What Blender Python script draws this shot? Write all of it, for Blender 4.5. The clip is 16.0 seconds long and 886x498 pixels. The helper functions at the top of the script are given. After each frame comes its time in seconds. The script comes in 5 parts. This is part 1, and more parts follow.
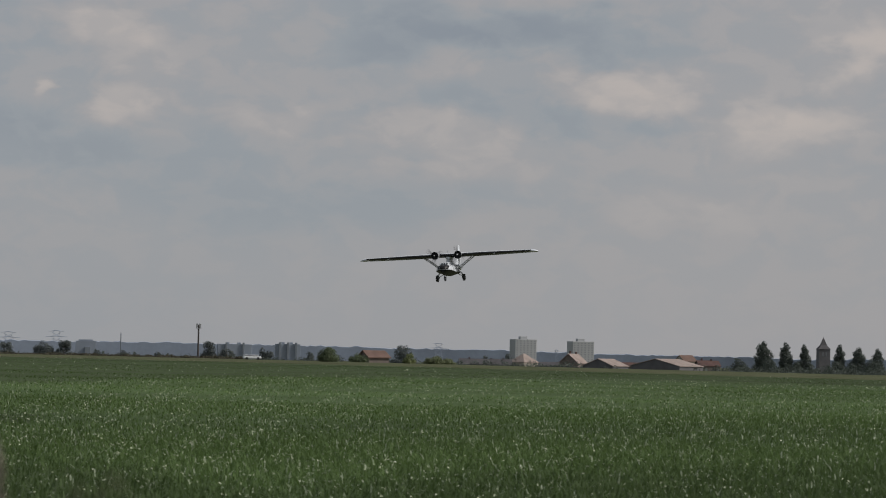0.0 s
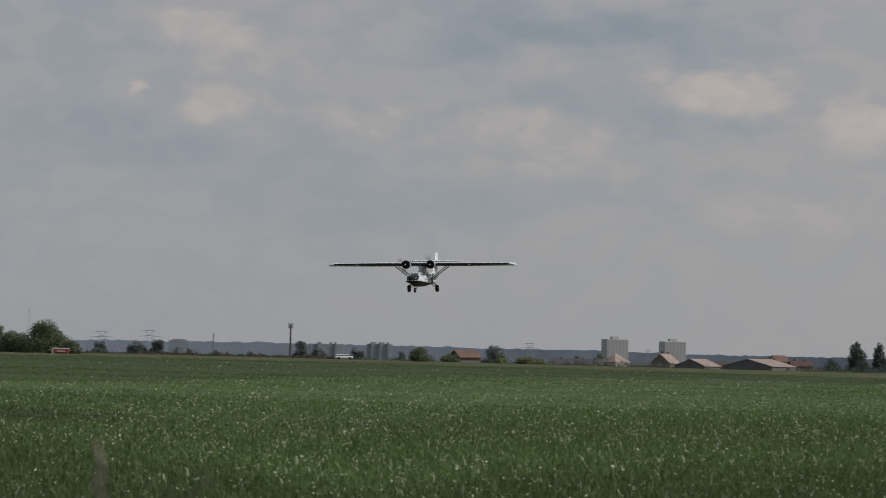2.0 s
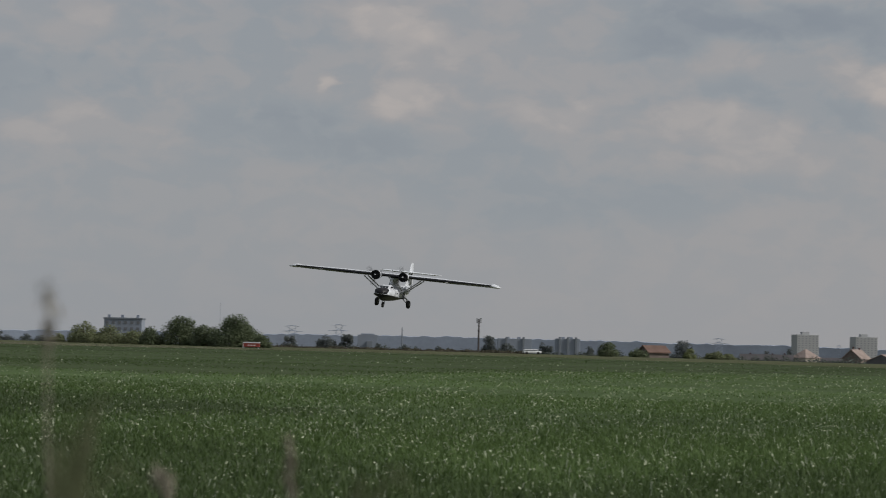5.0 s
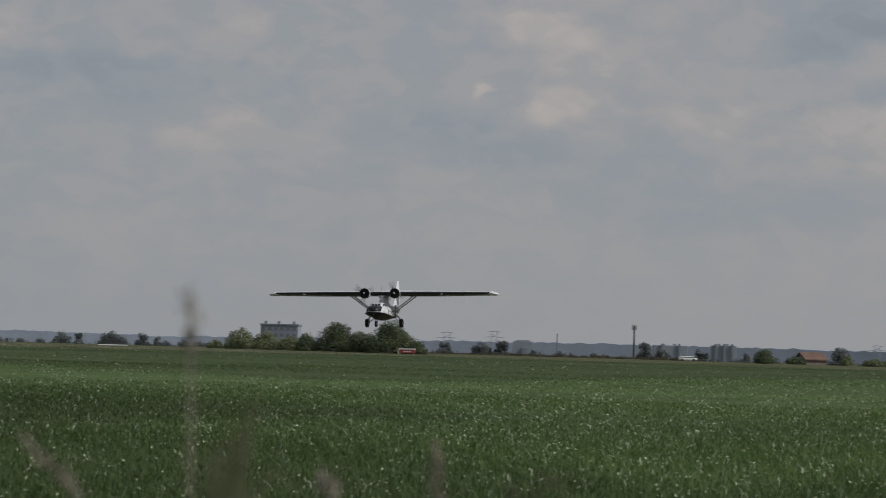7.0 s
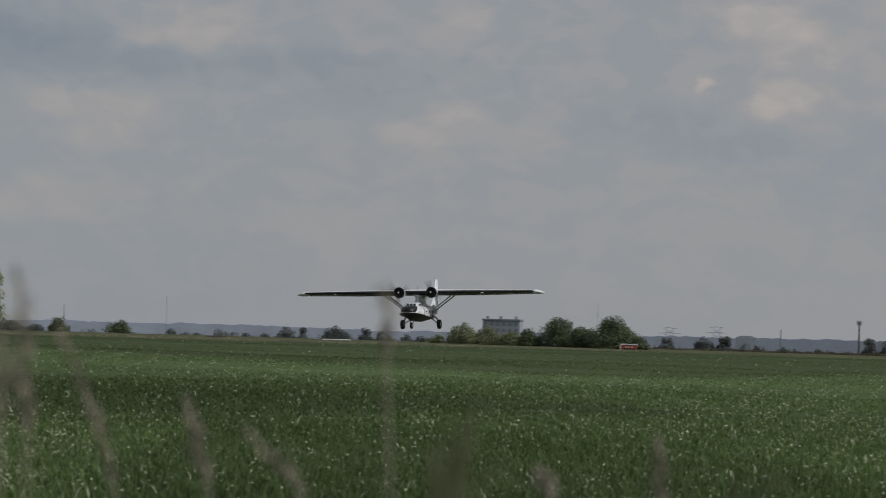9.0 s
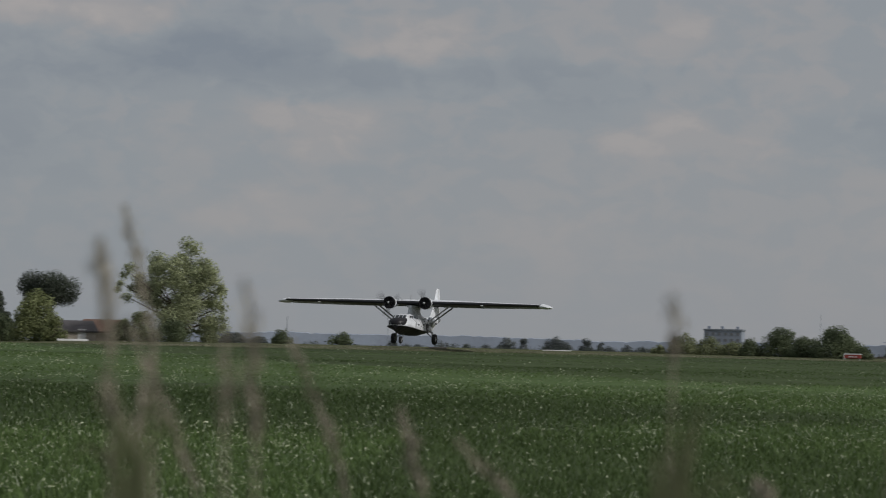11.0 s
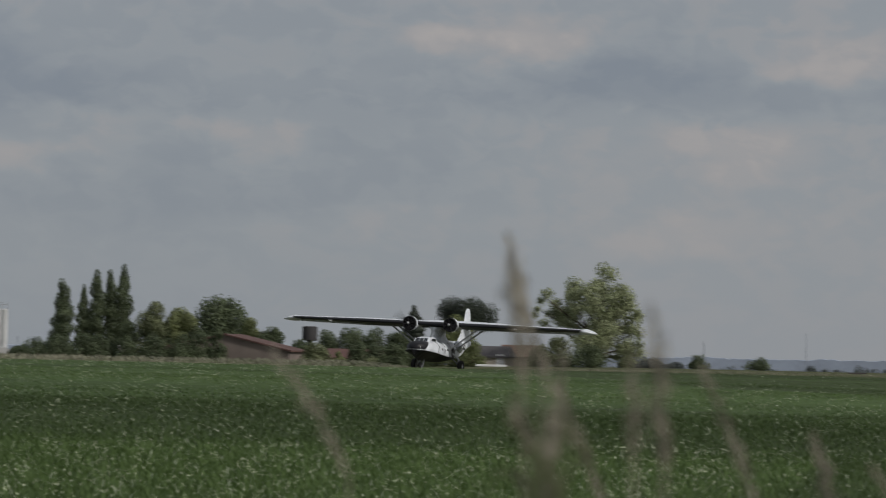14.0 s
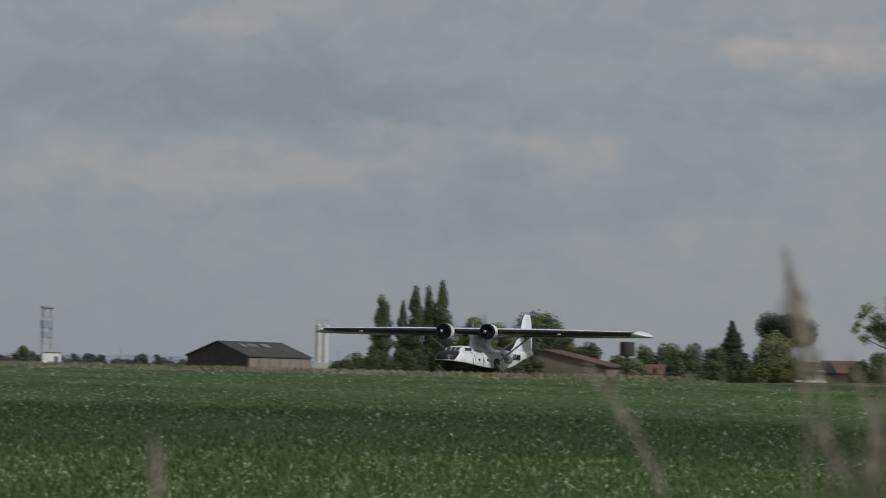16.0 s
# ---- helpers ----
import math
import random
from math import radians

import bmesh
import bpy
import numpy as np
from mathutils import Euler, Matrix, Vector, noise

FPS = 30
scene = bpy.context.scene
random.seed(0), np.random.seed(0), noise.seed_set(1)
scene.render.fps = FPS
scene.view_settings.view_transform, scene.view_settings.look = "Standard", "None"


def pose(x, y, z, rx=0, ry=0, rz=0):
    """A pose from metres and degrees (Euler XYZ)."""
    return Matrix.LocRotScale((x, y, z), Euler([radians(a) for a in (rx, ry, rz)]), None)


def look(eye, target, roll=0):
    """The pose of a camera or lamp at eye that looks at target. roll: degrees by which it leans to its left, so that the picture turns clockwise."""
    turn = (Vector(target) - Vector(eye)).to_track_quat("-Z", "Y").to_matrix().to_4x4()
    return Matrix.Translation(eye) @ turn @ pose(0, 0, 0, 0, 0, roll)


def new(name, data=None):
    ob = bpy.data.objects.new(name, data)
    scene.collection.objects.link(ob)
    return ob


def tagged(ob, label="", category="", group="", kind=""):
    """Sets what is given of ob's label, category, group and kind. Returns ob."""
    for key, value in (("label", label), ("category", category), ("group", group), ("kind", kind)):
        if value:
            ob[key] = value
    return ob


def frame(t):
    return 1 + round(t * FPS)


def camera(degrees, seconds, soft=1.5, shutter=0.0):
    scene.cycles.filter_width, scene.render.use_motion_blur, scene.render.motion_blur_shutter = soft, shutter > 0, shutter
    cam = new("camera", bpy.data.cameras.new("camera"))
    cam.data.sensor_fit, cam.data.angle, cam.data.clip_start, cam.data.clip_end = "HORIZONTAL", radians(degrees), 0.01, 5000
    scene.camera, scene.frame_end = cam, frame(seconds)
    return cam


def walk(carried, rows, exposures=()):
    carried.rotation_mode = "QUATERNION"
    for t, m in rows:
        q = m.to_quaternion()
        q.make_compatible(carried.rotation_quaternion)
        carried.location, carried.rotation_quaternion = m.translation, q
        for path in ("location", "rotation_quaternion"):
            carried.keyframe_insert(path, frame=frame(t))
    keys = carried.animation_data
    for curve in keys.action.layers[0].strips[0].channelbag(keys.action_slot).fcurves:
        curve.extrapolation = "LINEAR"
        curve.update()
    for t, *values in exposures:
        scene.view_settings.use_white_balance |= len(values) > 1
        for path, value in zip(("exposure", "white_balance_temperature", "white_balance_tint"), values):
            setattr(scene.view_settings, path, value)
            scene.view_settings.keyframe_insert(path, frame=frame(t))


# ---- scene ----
# A flying boat lands beside a green crop field; the camera pans left from one spot behind tall grass.
EYE = 1.6
cam = camera(19.77, 16.0, soft=1.0, shutter=0.5)
cam.data.dof.use_dof = True
cam.data.dof.focus_distance = 320.0
cam.data.dof.aperture_fstop = 6.4
# seconds, pan to the left, tilt up, lean (degrees)
PAN = [
    (0.0, 0.000, 2.491, -1.110),
    (0.5, 0.168, 2.510, -1.195),
    (1.0, 0.797, 2.500, -1.096),
    (1.5, 1.268, 2.449, -1.204),
    (2.0, 2.061, 2.447, -1.182),
    (2.5, 2.922, 2.553, -1.293),
    (3.0, 3.555, 2.476, -1.217),
    (3.5, 3.778, 2.377, -1.296),
    (4.0, 4.442, 2.405, -1.339),
    (4.5, 5.395, 2.293, -1.334),
    (7.0, 9.788, 2.304, -1.425),
    (7.5, 10.901, 2.343, -1.512),
    (8.0, 12.136, 2.356, -1.615),
    (8.5, 13.497, 2.174, -1.634),
    (11.0, 19.751, 2.186, -1.328),
    (11.5, 21.174, 2.125, -1.381),
    (12.0, 22.510, 2.069, -1.398),
    (12.5, 24.164, 2.107, -1.429),
    (13.0, 25.747, 2.144, -1.416),
    (13.5, 27.065, 2.197, -1.425),
    (14.0, 29.118, 2.544, -1.313),
    (14.5, 31.251, 2.596, -1.375),
    (15.0, 33.013, 2.550, -1.377),
    (15.5, 34.287, 2.602, -1.409),
    (16.0, 36.257, 2.724, -1.407),
]


walk(cam, [(t, pose(0, 0, EYE, 90 + pitch, roll, yaw)) for t, yaw, pitch, roll in PAN],
     exposures=[(0.0, 0.05), (4.5, 0.0), (8.5, -0.06), (12.5, -0.12), (16.0, -0.06)])

# ---- light ----
SUN_DIR = Vector((1.0, -0.12, 0.85)).normalized()
world = bpy.data.worlds.new("sky")
scene.world = world
world.use_nodes = True


def build_sky():
    nt = world.node_tree
    N, L = nt.nodes, nt.links
    N.clear()
    out = N.new("ShaderNodeOutputWorld")
    bg = N.new("ShaderNodeBackground")
    L.new(bg.outputs[0], out.inputs[0])
    sky = N.new("ShaderNodeTexSky")
    sky.sky_type = "NISHITA"
    sky.sun_disc = False
    sky.sun_elevation = math.asin(SUN_DIR.z)
    sky.sun_rotation = math.atan2(SUN_DIR.x, SUN_DIR.y)
    sky.air_density, sky.dust_density = 1.0, 2.0
    tc = N.new("ShaderNodeTexCoord")
    sep = N.new("ShaderNodeSeparateXYZ")
    L.new(tc.outputs["Generated"], sep.inputs[0])

    def m(op, a, b=None, c=None):
        n = N.new("ShaderNodeMath")
        n.operation = op
        for i, v in enumerate((a, b, c)):
            if v is None:
                continue
            if isinstance(v, (int, float)):
                n.inputs[i].default_value = v
            else:
                L.new(v, n.inputs[i])
        return n.outputs[0]

    negx = m("MULTIPLY", sep.outputs[0], -1.0)
    az = m("MULTIPLY", m("ARCTAN2", negx, sep.outputs[1]), 57.2958)
    el = m("MULTIPLY", m("ARCSINE", sep.outputs[2]), 57.2958)
    comb = N.new("ShaderNodeCombineXYZ")
    L.new(m("MULTIPLY", az, 0.16), comb.inputs[0])
    L.new(m("MULTIPLY", el, 0.32), comb.inputs[1])
    warp = N.new("ShaderNodeTexNoise")
    warp.inputs["Scale"].default_value = 2.2
    warp.inputs["Detail"].default_value = 5
    L.new(comb.outputs[0], warp.inputs["Vector"])
    wv = N.new("ShaderNodeVectorMath")
    wv.operation = "MULTIPLY_ADD"
    L.new(warp.outputs["Color"], wv.inputs[0])
    wv.inputs[1].default_value = (0.45, 0.45, 0.0)
    L.new(comb.outputs[0], wv.inputs[2])
    n1 = N.new("ShaderNodeTexNoise")
    n1.inputs["Scale"].default_value = 1.3
    n1.inputs["Detail"].default_value = 7
    n1.inputs["Roughness"].default_value = 0.52
    L.new(wv.outputs[0], n1.inputs["Vector"])
    sw = N.new("ShaderNodeSeparateColor")
    L.new(warp.outputs["Color"], sw.inputs[0])
    bank = N.new("ShaderNodeCombineXYZ")
    L.new(m("ADD", az, m("MULTIPLY_ADD", sw.outputs[0], 5.0, -2.5)), bank.inputs[0])
    L.new(m("ADD", el, m("MULTIPLY_ADD", sw.outputs[1], 2.6, -1.3)), bank.inputs[1])
    total = m("MULTIPLY_ADD", n1.outputs[0], 1.8, -0.9)
    puff = N.new("ShaderNodeTexNoise")
    puff.inputs["Scale"].default_value = 5.6
    puff.inputs["Detail"].default_value = 6
    puff.inputs["Roughness"].default_value = 0.52
    pv = N.new("ShaderNodeCombineXYZ")
    L.new(m("MULTIPLY_ADD", az, 0.15, 3.7), pv.inputs[0])
    L.new(m("MULTIPLY", el, 0.25), pv.inputs[1])
    puff.inputs["Distortion"].default_value = 0.35
    L.new(pv.outputs[0], puff.inputs["Vector"])
    # heaps of cloud with firm edges
    heap = N.new("ShaderNodeMapRange")
    heap.interpolation_type = "SMOOTHSTEP"
    heap.inputs["From Min"].default_value, heap.inputs["From Max"].default_value = 0.42, 0.60
    heap.inputs["To Min"].default_value, heap.inputs["To Max"].default_value = -0.36, 0.46
    L.new(puff.outputs[0], heap.inputs["Value"])
    total = m("ADD", total, heap.outputs[0])
    # cloud banks: pan and height of the middle (degrees), half width, half height
    for banks, light in ((LIGHT_A, 2.0), (LIGHT_C, 1.1), (LIGHT_B, 1.5), (DULL, -1.15)):
        for a, e, w, h in banks:
            v = N.new("ShaderNodeVectorMath")
            v.operation = "MULTIPLY_ADD"
            L.new(bank.outputs[0], v.inputs[0])
            v.inputs[1].default_value = (1 / w, 1 / h, 0)
            v.inputs[2].default_value = (-a / w, -e / h, 0)
            dot = N.new("ShaderNodeVectorMath")
            dot.operation = "DOT_PRODUCT"
            L.new(v.outputs[0], dot.inputs[0])
            L.new(v.outputs[0], dot.inputs[1])
            total = m("MULTIPLY_ADD", m("POWER", 0.3679, m("POWER", dot.outputs["Value"], 1.6)), light, total)
    # the whole sky is lighter to the right and duller to the left
    slope = m("MINIMUM", m("MAXIMUM", m("MULTIPLY_ADD", az, -0.031, 0.50), -1.0), 0.7)
    low = m("MINIMUM", m("MAXIMUM", m("MULTIPLY_ADD", el, 0.16, 0.12), 0.1), 1.0)
    total = m("ADD", m("MULTIPLY", total, low), slope)
    ramp = N.new("ShaderNodeValToRGB")
    L.new(m("MULTIPLY_ADD", total, 0.140, 0.49), ramp.inputs[0])
    er = ramp.color_ramp
    er.elements[0].position, er.elements[0].color = 0.10, (0.226, 0.255, 0.297, 1)
    er.elements[1].position, er.elements[1].color = 0.95, (0.462, 0.420, 0.398, 1)
    for pos, col in ((0.42, (0.287, 0.311, 0.338, 1)), (0.62, (0.344, 0.338, 0.346, 1))):
        e2 = er.elements.new(pos)
        e2.color = col
    mix = N.new("ShaderNodeMix")
    mix.data_type = "RGBA"
    mix.inputs[0].default_value = 0.94
    dim = N.new("ShaderNodeVectorMath")
    dim.operation = "SCALE"
    dim.inputs["Scale"].default_value = 0.08
    L.new(sky.outputs[0], dim.inputs[0])
    L.new(dim.outputs[0], mix.inputs[6])
    L.new(ramp.outputs[0], mix.inputs[7])
    L.new(mix.outputs[2], bg.inputs[0])
    bg.inputs[1].default_value = 1.0


LIGHT_A = [(7.7, 7.2, 1.0, 0.6), (6.8, 6.0, 0.8, 0.5), (9.7, 5.9, 0.3, 0.25), (-4.3, 6.3, 1.3, 0.5), (-7.7, 5.4, 1.5, 0.6), (-9.4, 6.9, 0.8, 0.6)]
LIGHT_C = [(3.6, 5.5, 1.6, 0.35), (-0.1, 4.8, 2.3, 0.4), (-5.0, 3.6, 1.9, 0.5), (14.4, 4.5, 2.3, 0.4), (17.3, 2.6, 1.3, 0.8), (14.9, 6.7, 1.2, 0.6)]
LIGHT_B = [(20.6, 7.0, 1.5, 0.5), (22.7, 4.7, 2.5, 0.5), (27.6, 7.4, 1.5, 0.6), (39.8, 4.3, 2.8, 0.5), (36.7, 5.4, 1.8, 0.4), (33.7, 5.0, 1.4, 0.5),
           (31.6, 3.2, 3.2, 0.5), (41.1, 7.9, 1.4, 0.35), (28.8, 7.0, 1.6, 0.5), (44.7, 4.3, 2.9, 0.6), (23.5, 3.0, 2.5, 0.6)]
DULL = [(-1.3, 7.4, 4.3, 0.6), (-1.0, 7.35, 3.4, 0.5), (-2.0, 5.6, 3.3, 0.4), (8.1, 4.7, 3.8, 0.6), (2.4, 3.6, 5.1, 0.8), (17.6, 5.95, 4.2, 0.6), (25.4, 6.4, 4.5, 0.8),
        (39.5, 6.2, 3.8, 1.0), (32.4, 4.0, 4.5, 0.8), (24.2, 6.4, 3.2, 1.0), (41.9, 6.1, 5.7, 0.9), (31.7, 5.5, 3.2, 0.8), (35.5, 3.3, 6.4, 0.5)]
build_sky()
sun = new("sun", bpy.data.lights.new("sun", "SUN"))
sun.data.energy, sun.data.angle, sun.data.color = 2.5, radians(8), (1.0, 0.96, 0.90)
sun.matrix_world = look(SUN_DIR * 100, (0, 0, 0))


# ---- materials ----
def mat(name, col, rough=0.8, var=0.25, scale=1.0, metal=0.0, col2=None, bump=0.0, island=0.0, fine=0.0, obj=False):
    """A surface with broad stains, fine grain, and change from piece to piece."""
    ma = bpy.data.materials.new(name)
    ma.use_nodes = True
    nt = ma.node_tree
    N, L = nt.nodes, nt.links
    b = N["Principled BSDF"]
    b.inputs["Roughness"].default_value = rough
    b.inputs["Metallic"].default_value = metal
    tc = N.new("ShaderNodeTexCoord")
    n1 = N.new("ShaderNodeTexNoise")
    n1.inputs["Scale"].default_value = scale
    n1.inputs["Detail"].default_value = 6
    L.new(tc.outputs["Object"], n1.inputs["Vector"])
    ramp = N.new("ShaderNodeValToRGB")
    lo = tuple(c * (1 - var) for c in col) + (1,)
    hi = tuple(min(1, c * (1 + var)) for c in (col2 or col)) + (1,)
    ramp.color_ramp.elements[0].position, ramp.color_ramp.elements[0].color = 0.3, lo
    ramp.color_ramp.elements[1].position, ramp.color_ramp.elements[1].color = 0.7, hi
    L.new(n1.outputs[0], ramp.inputs[0])
    last = ramp.outputs[0]
    if fine or island:
        hsv = N.new("ShaderNodeHueSaturation")
        L.new(last, hsv.inputs["Color"])
        mr = N.new("ShaderNodeMapRange")
        amount = island or fine
        mr.inputs["To Min"].default_value, mr.inputs["To Max"].default_value = 1 - amount, 1 + amount
        if island:
            src = N.new("ShaderNodeNewGeometry").outputs["Random Per Island"]
        else:
            n2 = N.new("ShaderNodeTexNoise")
            n2.inputs["Scale"].default_value = scale * 14
            n2.inputs["Detail"].default_value = 3
            L.new(tc.outputs["Object"], n2.inputs["Vector"])
            src = n2.outputs[0]
        L.new(src, mr.inputs["Value"])
        L.new(mr.outputs[0], hsv.inputs["Value"])
        last = hsv.outputs[0]
    L.new(last, b.inputs["Base Color"])
    if bump:
        bn = N.new("ShaderNodeBump")
        bn.inputs["Strength"].default_value = bump
        bn.inputs["Distance"].default_value = 0.05
        L.new(n1.outputs[0], bn.inputs["Height"])
        L.new(bn.outputs[0], b.inputs["Normal"])
    return ma


def leaf_mat(name, col, col2, rough=0.55, island=0.3):
    ma = mat(name, col, rough, 0.2, 0.35, col2=col2, island=island)
    b = ma.node_tree.nodes["Principled BSDF"]
    b.inputs["Specular IOR Level"].default_value = 0.25
    nt = ma.node_tree
    out = nt.nodes["Material Output"]
    thin = nt.nodes.new("ShaderNodeBsdfTranslucent")
    nt.links.new(b.inputs["Base Color"].links[0].from_socket, thin.inputs[0])
    mix = nt.nodes.new("ShaderNodeMixShader")
    mix.inputs[0].default_value = 0.48
    nt.links.new(b.outputs[0], mix.inputs[1])
    nt.links.new(thin.outputs[0], mix.inputs[2])
    nt.links.new(mix.outputs[0], out.inputs[0])
    return ma


M_GROUND = mat("rough grass", (0.084, 0.096, 0.056), 0.95, 0.3, 0.08, col2=(0.104, 0.108, 0.068), fine=0.2)
M_GROUND.node_tree.nodes["Principled BSDF"].inputs["Specular IOR Level"].default_value = 0.0
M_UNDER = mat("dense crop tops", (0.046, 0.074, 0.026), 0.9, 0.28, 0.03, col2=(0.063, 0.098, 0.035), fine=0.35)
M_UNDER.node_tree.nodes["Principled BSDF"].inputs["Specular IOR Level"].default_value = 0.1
# darker copy of the crop tops; shade over the field is in its colour
M_UNDER_SHADE = mat("dense crop, painted shade", (0.038, 0.056, 0.021), 0.9, 0.25, 0.03, col2=(0.049, 0.071, 0.028), fine=0.3)
M_UNDER_SHADE.node_tree.nodes["Principled BSDF"].inputs["Specular IOR Level"].default_value = 0.1
M_VERGE = mat("dull verge grass", (0.185, 0.195, 0.135), 0.9, 0.2, 0.1, col2=(0.21, 0.206, 0.152), island=0.12)
M_HAY = mat("pale grass stalk", (0.275, 0.25, 0.20), 0.85, 0.25, 8.0, bump=0.3)
M_LEAF = leaf_mat("dark green leaves", (0.100, 0.128, 0.074), (0.142, 0.175, 0.098))
# leaves of the far poplars and hedges, haze mixed into the green
M_LEAF_HAZE = leaf_mat("dark leaves with painted haze", (0.082, 0.100, 0.090), (0.110, 0.130, 0.112))
M_LEAF_OLIVE = leaf_mat("grey green leaves", (0.16, 0.185, 0.10), (0.225, 0.25, 0.14))
M_LEAF_PALE = leaf_mat("pale silvery leaves", (0.28, 0.315, 0.185), (0.375, 0.41, 0.25))
M_LEAF_YEL = leaf_mat("yellow green leaves", (0.185, 0.215, 0.100), (0.25, 0.28, 0.135))
# greyer, bluer leaf colour that carries the haze of the far plain
M_LEAF_FAR_HAZE = leaf_mat("far leaves with painted haze", (0.104, 0.122, 0.122), (0.136, 0.154, 0.148))
M_NEEDLE = leaf_mat("dark needles", (0.056, 0.070, 0.056), (0.078, 0.094, 0.070))
M_SCRUB = leaf_mat("brown scrub", (0.075, 0.070, 0.050), (0.10, 0.092, 0.066))
M_BARK = mat("bark", (0.09, 0.07, 0.055), 0.95, 0.3, 2.0, bump=0.5)
# haze put into the base colour: ridge, pylons, masts and works uprights
M_FAR_HAZE = mat("pale blue with painted haze", (0.30, 0.345, 0.435), 1.0, 0.16, 0.012, fine=0.10)
M_FAR_HAZE2 = mat("blue grey with painted haze", (0.20, 0.225, 0.26), 1.0, 0.12, 0.01)
M_WHITE = mat("white aircraft paint", (0.66, 0.69, 0.735), 0.32, 0.16, 1.1, fine=0.10)
M_BLACK = mat("black aircraft paint", (0.015, 0.015, 0.018), 0.42, 0.2, 1.0)
M_BLACK.node_tree.nodes["Principled BSDF"].inputs["Specular IOR Level"].default_value = 0.2
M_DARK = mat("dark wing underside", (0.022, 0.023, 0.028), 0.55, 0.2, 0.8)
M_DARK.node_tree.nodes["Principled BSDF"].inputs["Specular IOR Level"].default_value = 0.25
M_TYRE = mat("tyre rubber", (0.02, 0.02, 0.02), 0.85, 0.2, 4.0)
M_STRUT = mat("light grey strut paint", (0.46, 0.47, 0.49), 0.45, 0.12, 2.0)
M_BLISTER = mat("shiny blister glazing", (0.48, 0.51, 0.55), 0.08, 0.3, 1.5, metal=0.5)
M_METAL = mat("grey metal", (0.42, 0.43, 0.45), 0.4, 0.15, 2.0, metal=0.6)
M_PROP = mat("black propeller paint", (0.012, 0.012, 0.014), 0.7, 0.1, 2.0)
M_PROP.node_tree.nodes["Principled BSDF"].inputs["Specular IOR Level"].default_value = 0.08
M_ENGINE = mat("engine grey", (0.028, 0.028, 0.032), 0.5, 0.2, 3.0, metal=0.4)
M_GLASS = mat("dark cockpit glass", (0.03, 0.035, 0.04), 0.08, 0.1, 1.0)
M_WALL = mat("cream render", (0.42, 0.38, 0.33), 0.9, 0.15, 0.4, fine=0.08)
M_WALL_GREY = mat("grey concrete", (0.40, 0.40, 0.40), 0.9, 0.1, 0.05, fine=0.06)
# next two: distance haze is put into the wall colour
M_WALL_HAZY = mat("concrete with painted haze", (0.26, 0.295, 0.355), 0.9, 0.1, 0.05)
M_GABLE_HAZE = mat("brown boards with painted haze", (0.125, 0.122, 0.130), 0.9, 0.15, 0.3)
M_TOWER = mat("pale tower concrete", (0.40, 0.41, 0.42), 0.9, 0.06, 0.03)
M_WINDOW_FAR = mat("far window", (0.27, 0.28, 0.30), 0.5, 0.1, 1.0)
M_WINDOW = mat("dark window", (0.16, 0.17, 0.19), 0.3, 0.1, 1.0)
M_BROWN = mat("brown sheet wall", (0.17, 0.14, 0.125), 0.8, 0.2, 0.3, fine=0.1)
M_DARKROOF = mat("dark sheet roof", (0.045, 0.043, 0.045), 0.8, 0.2, 0.3, fine=0.1)
M_TILE = mat("orange tiles", (0.145, 0.09, 0.072), 0.9, 0.2, 0.5, fine=0.15)
M_TILE_RED = mat("red brown tiles", (0.095, 0.052, 0.046), 0.9, 0.25, 0.5, fine=0.15)
M_TILE_PINK = mat("pale weathered tiles", (0.30, 0.24, 0.215), 0.9, 0.2, 0.4, fine=0.12)
M_SLATE = mat("dark slate", (0.07, 0.065, 0.07), 0.7, 0.2, 0.5, fine=0.1)
M_DOOR = mat("brown grey doors", (0.21, 0.19, 0.175), 0.85, 0.12, 0.3, fine=0.08)
# dark brown with the shade of the hangar's gable side put in
M_GABLE = mat("brown boards with painted shade", (0.075, 0.067, 0.065), 0.9, 0.2, 0.5)
M_RED = mat("red paint", (0.36, 0.062, 0.05), 0.5, 0.15, 1.0)
M_SILO = mat("pale silo paint", (0.50, 0.51, 0.52), 0.6, 0.12, 0.4, fine=0.06)
M_SIGN = mat("white sheet", (0.72, 0.73, 0.74), 0.5, 0.06, 1.0)


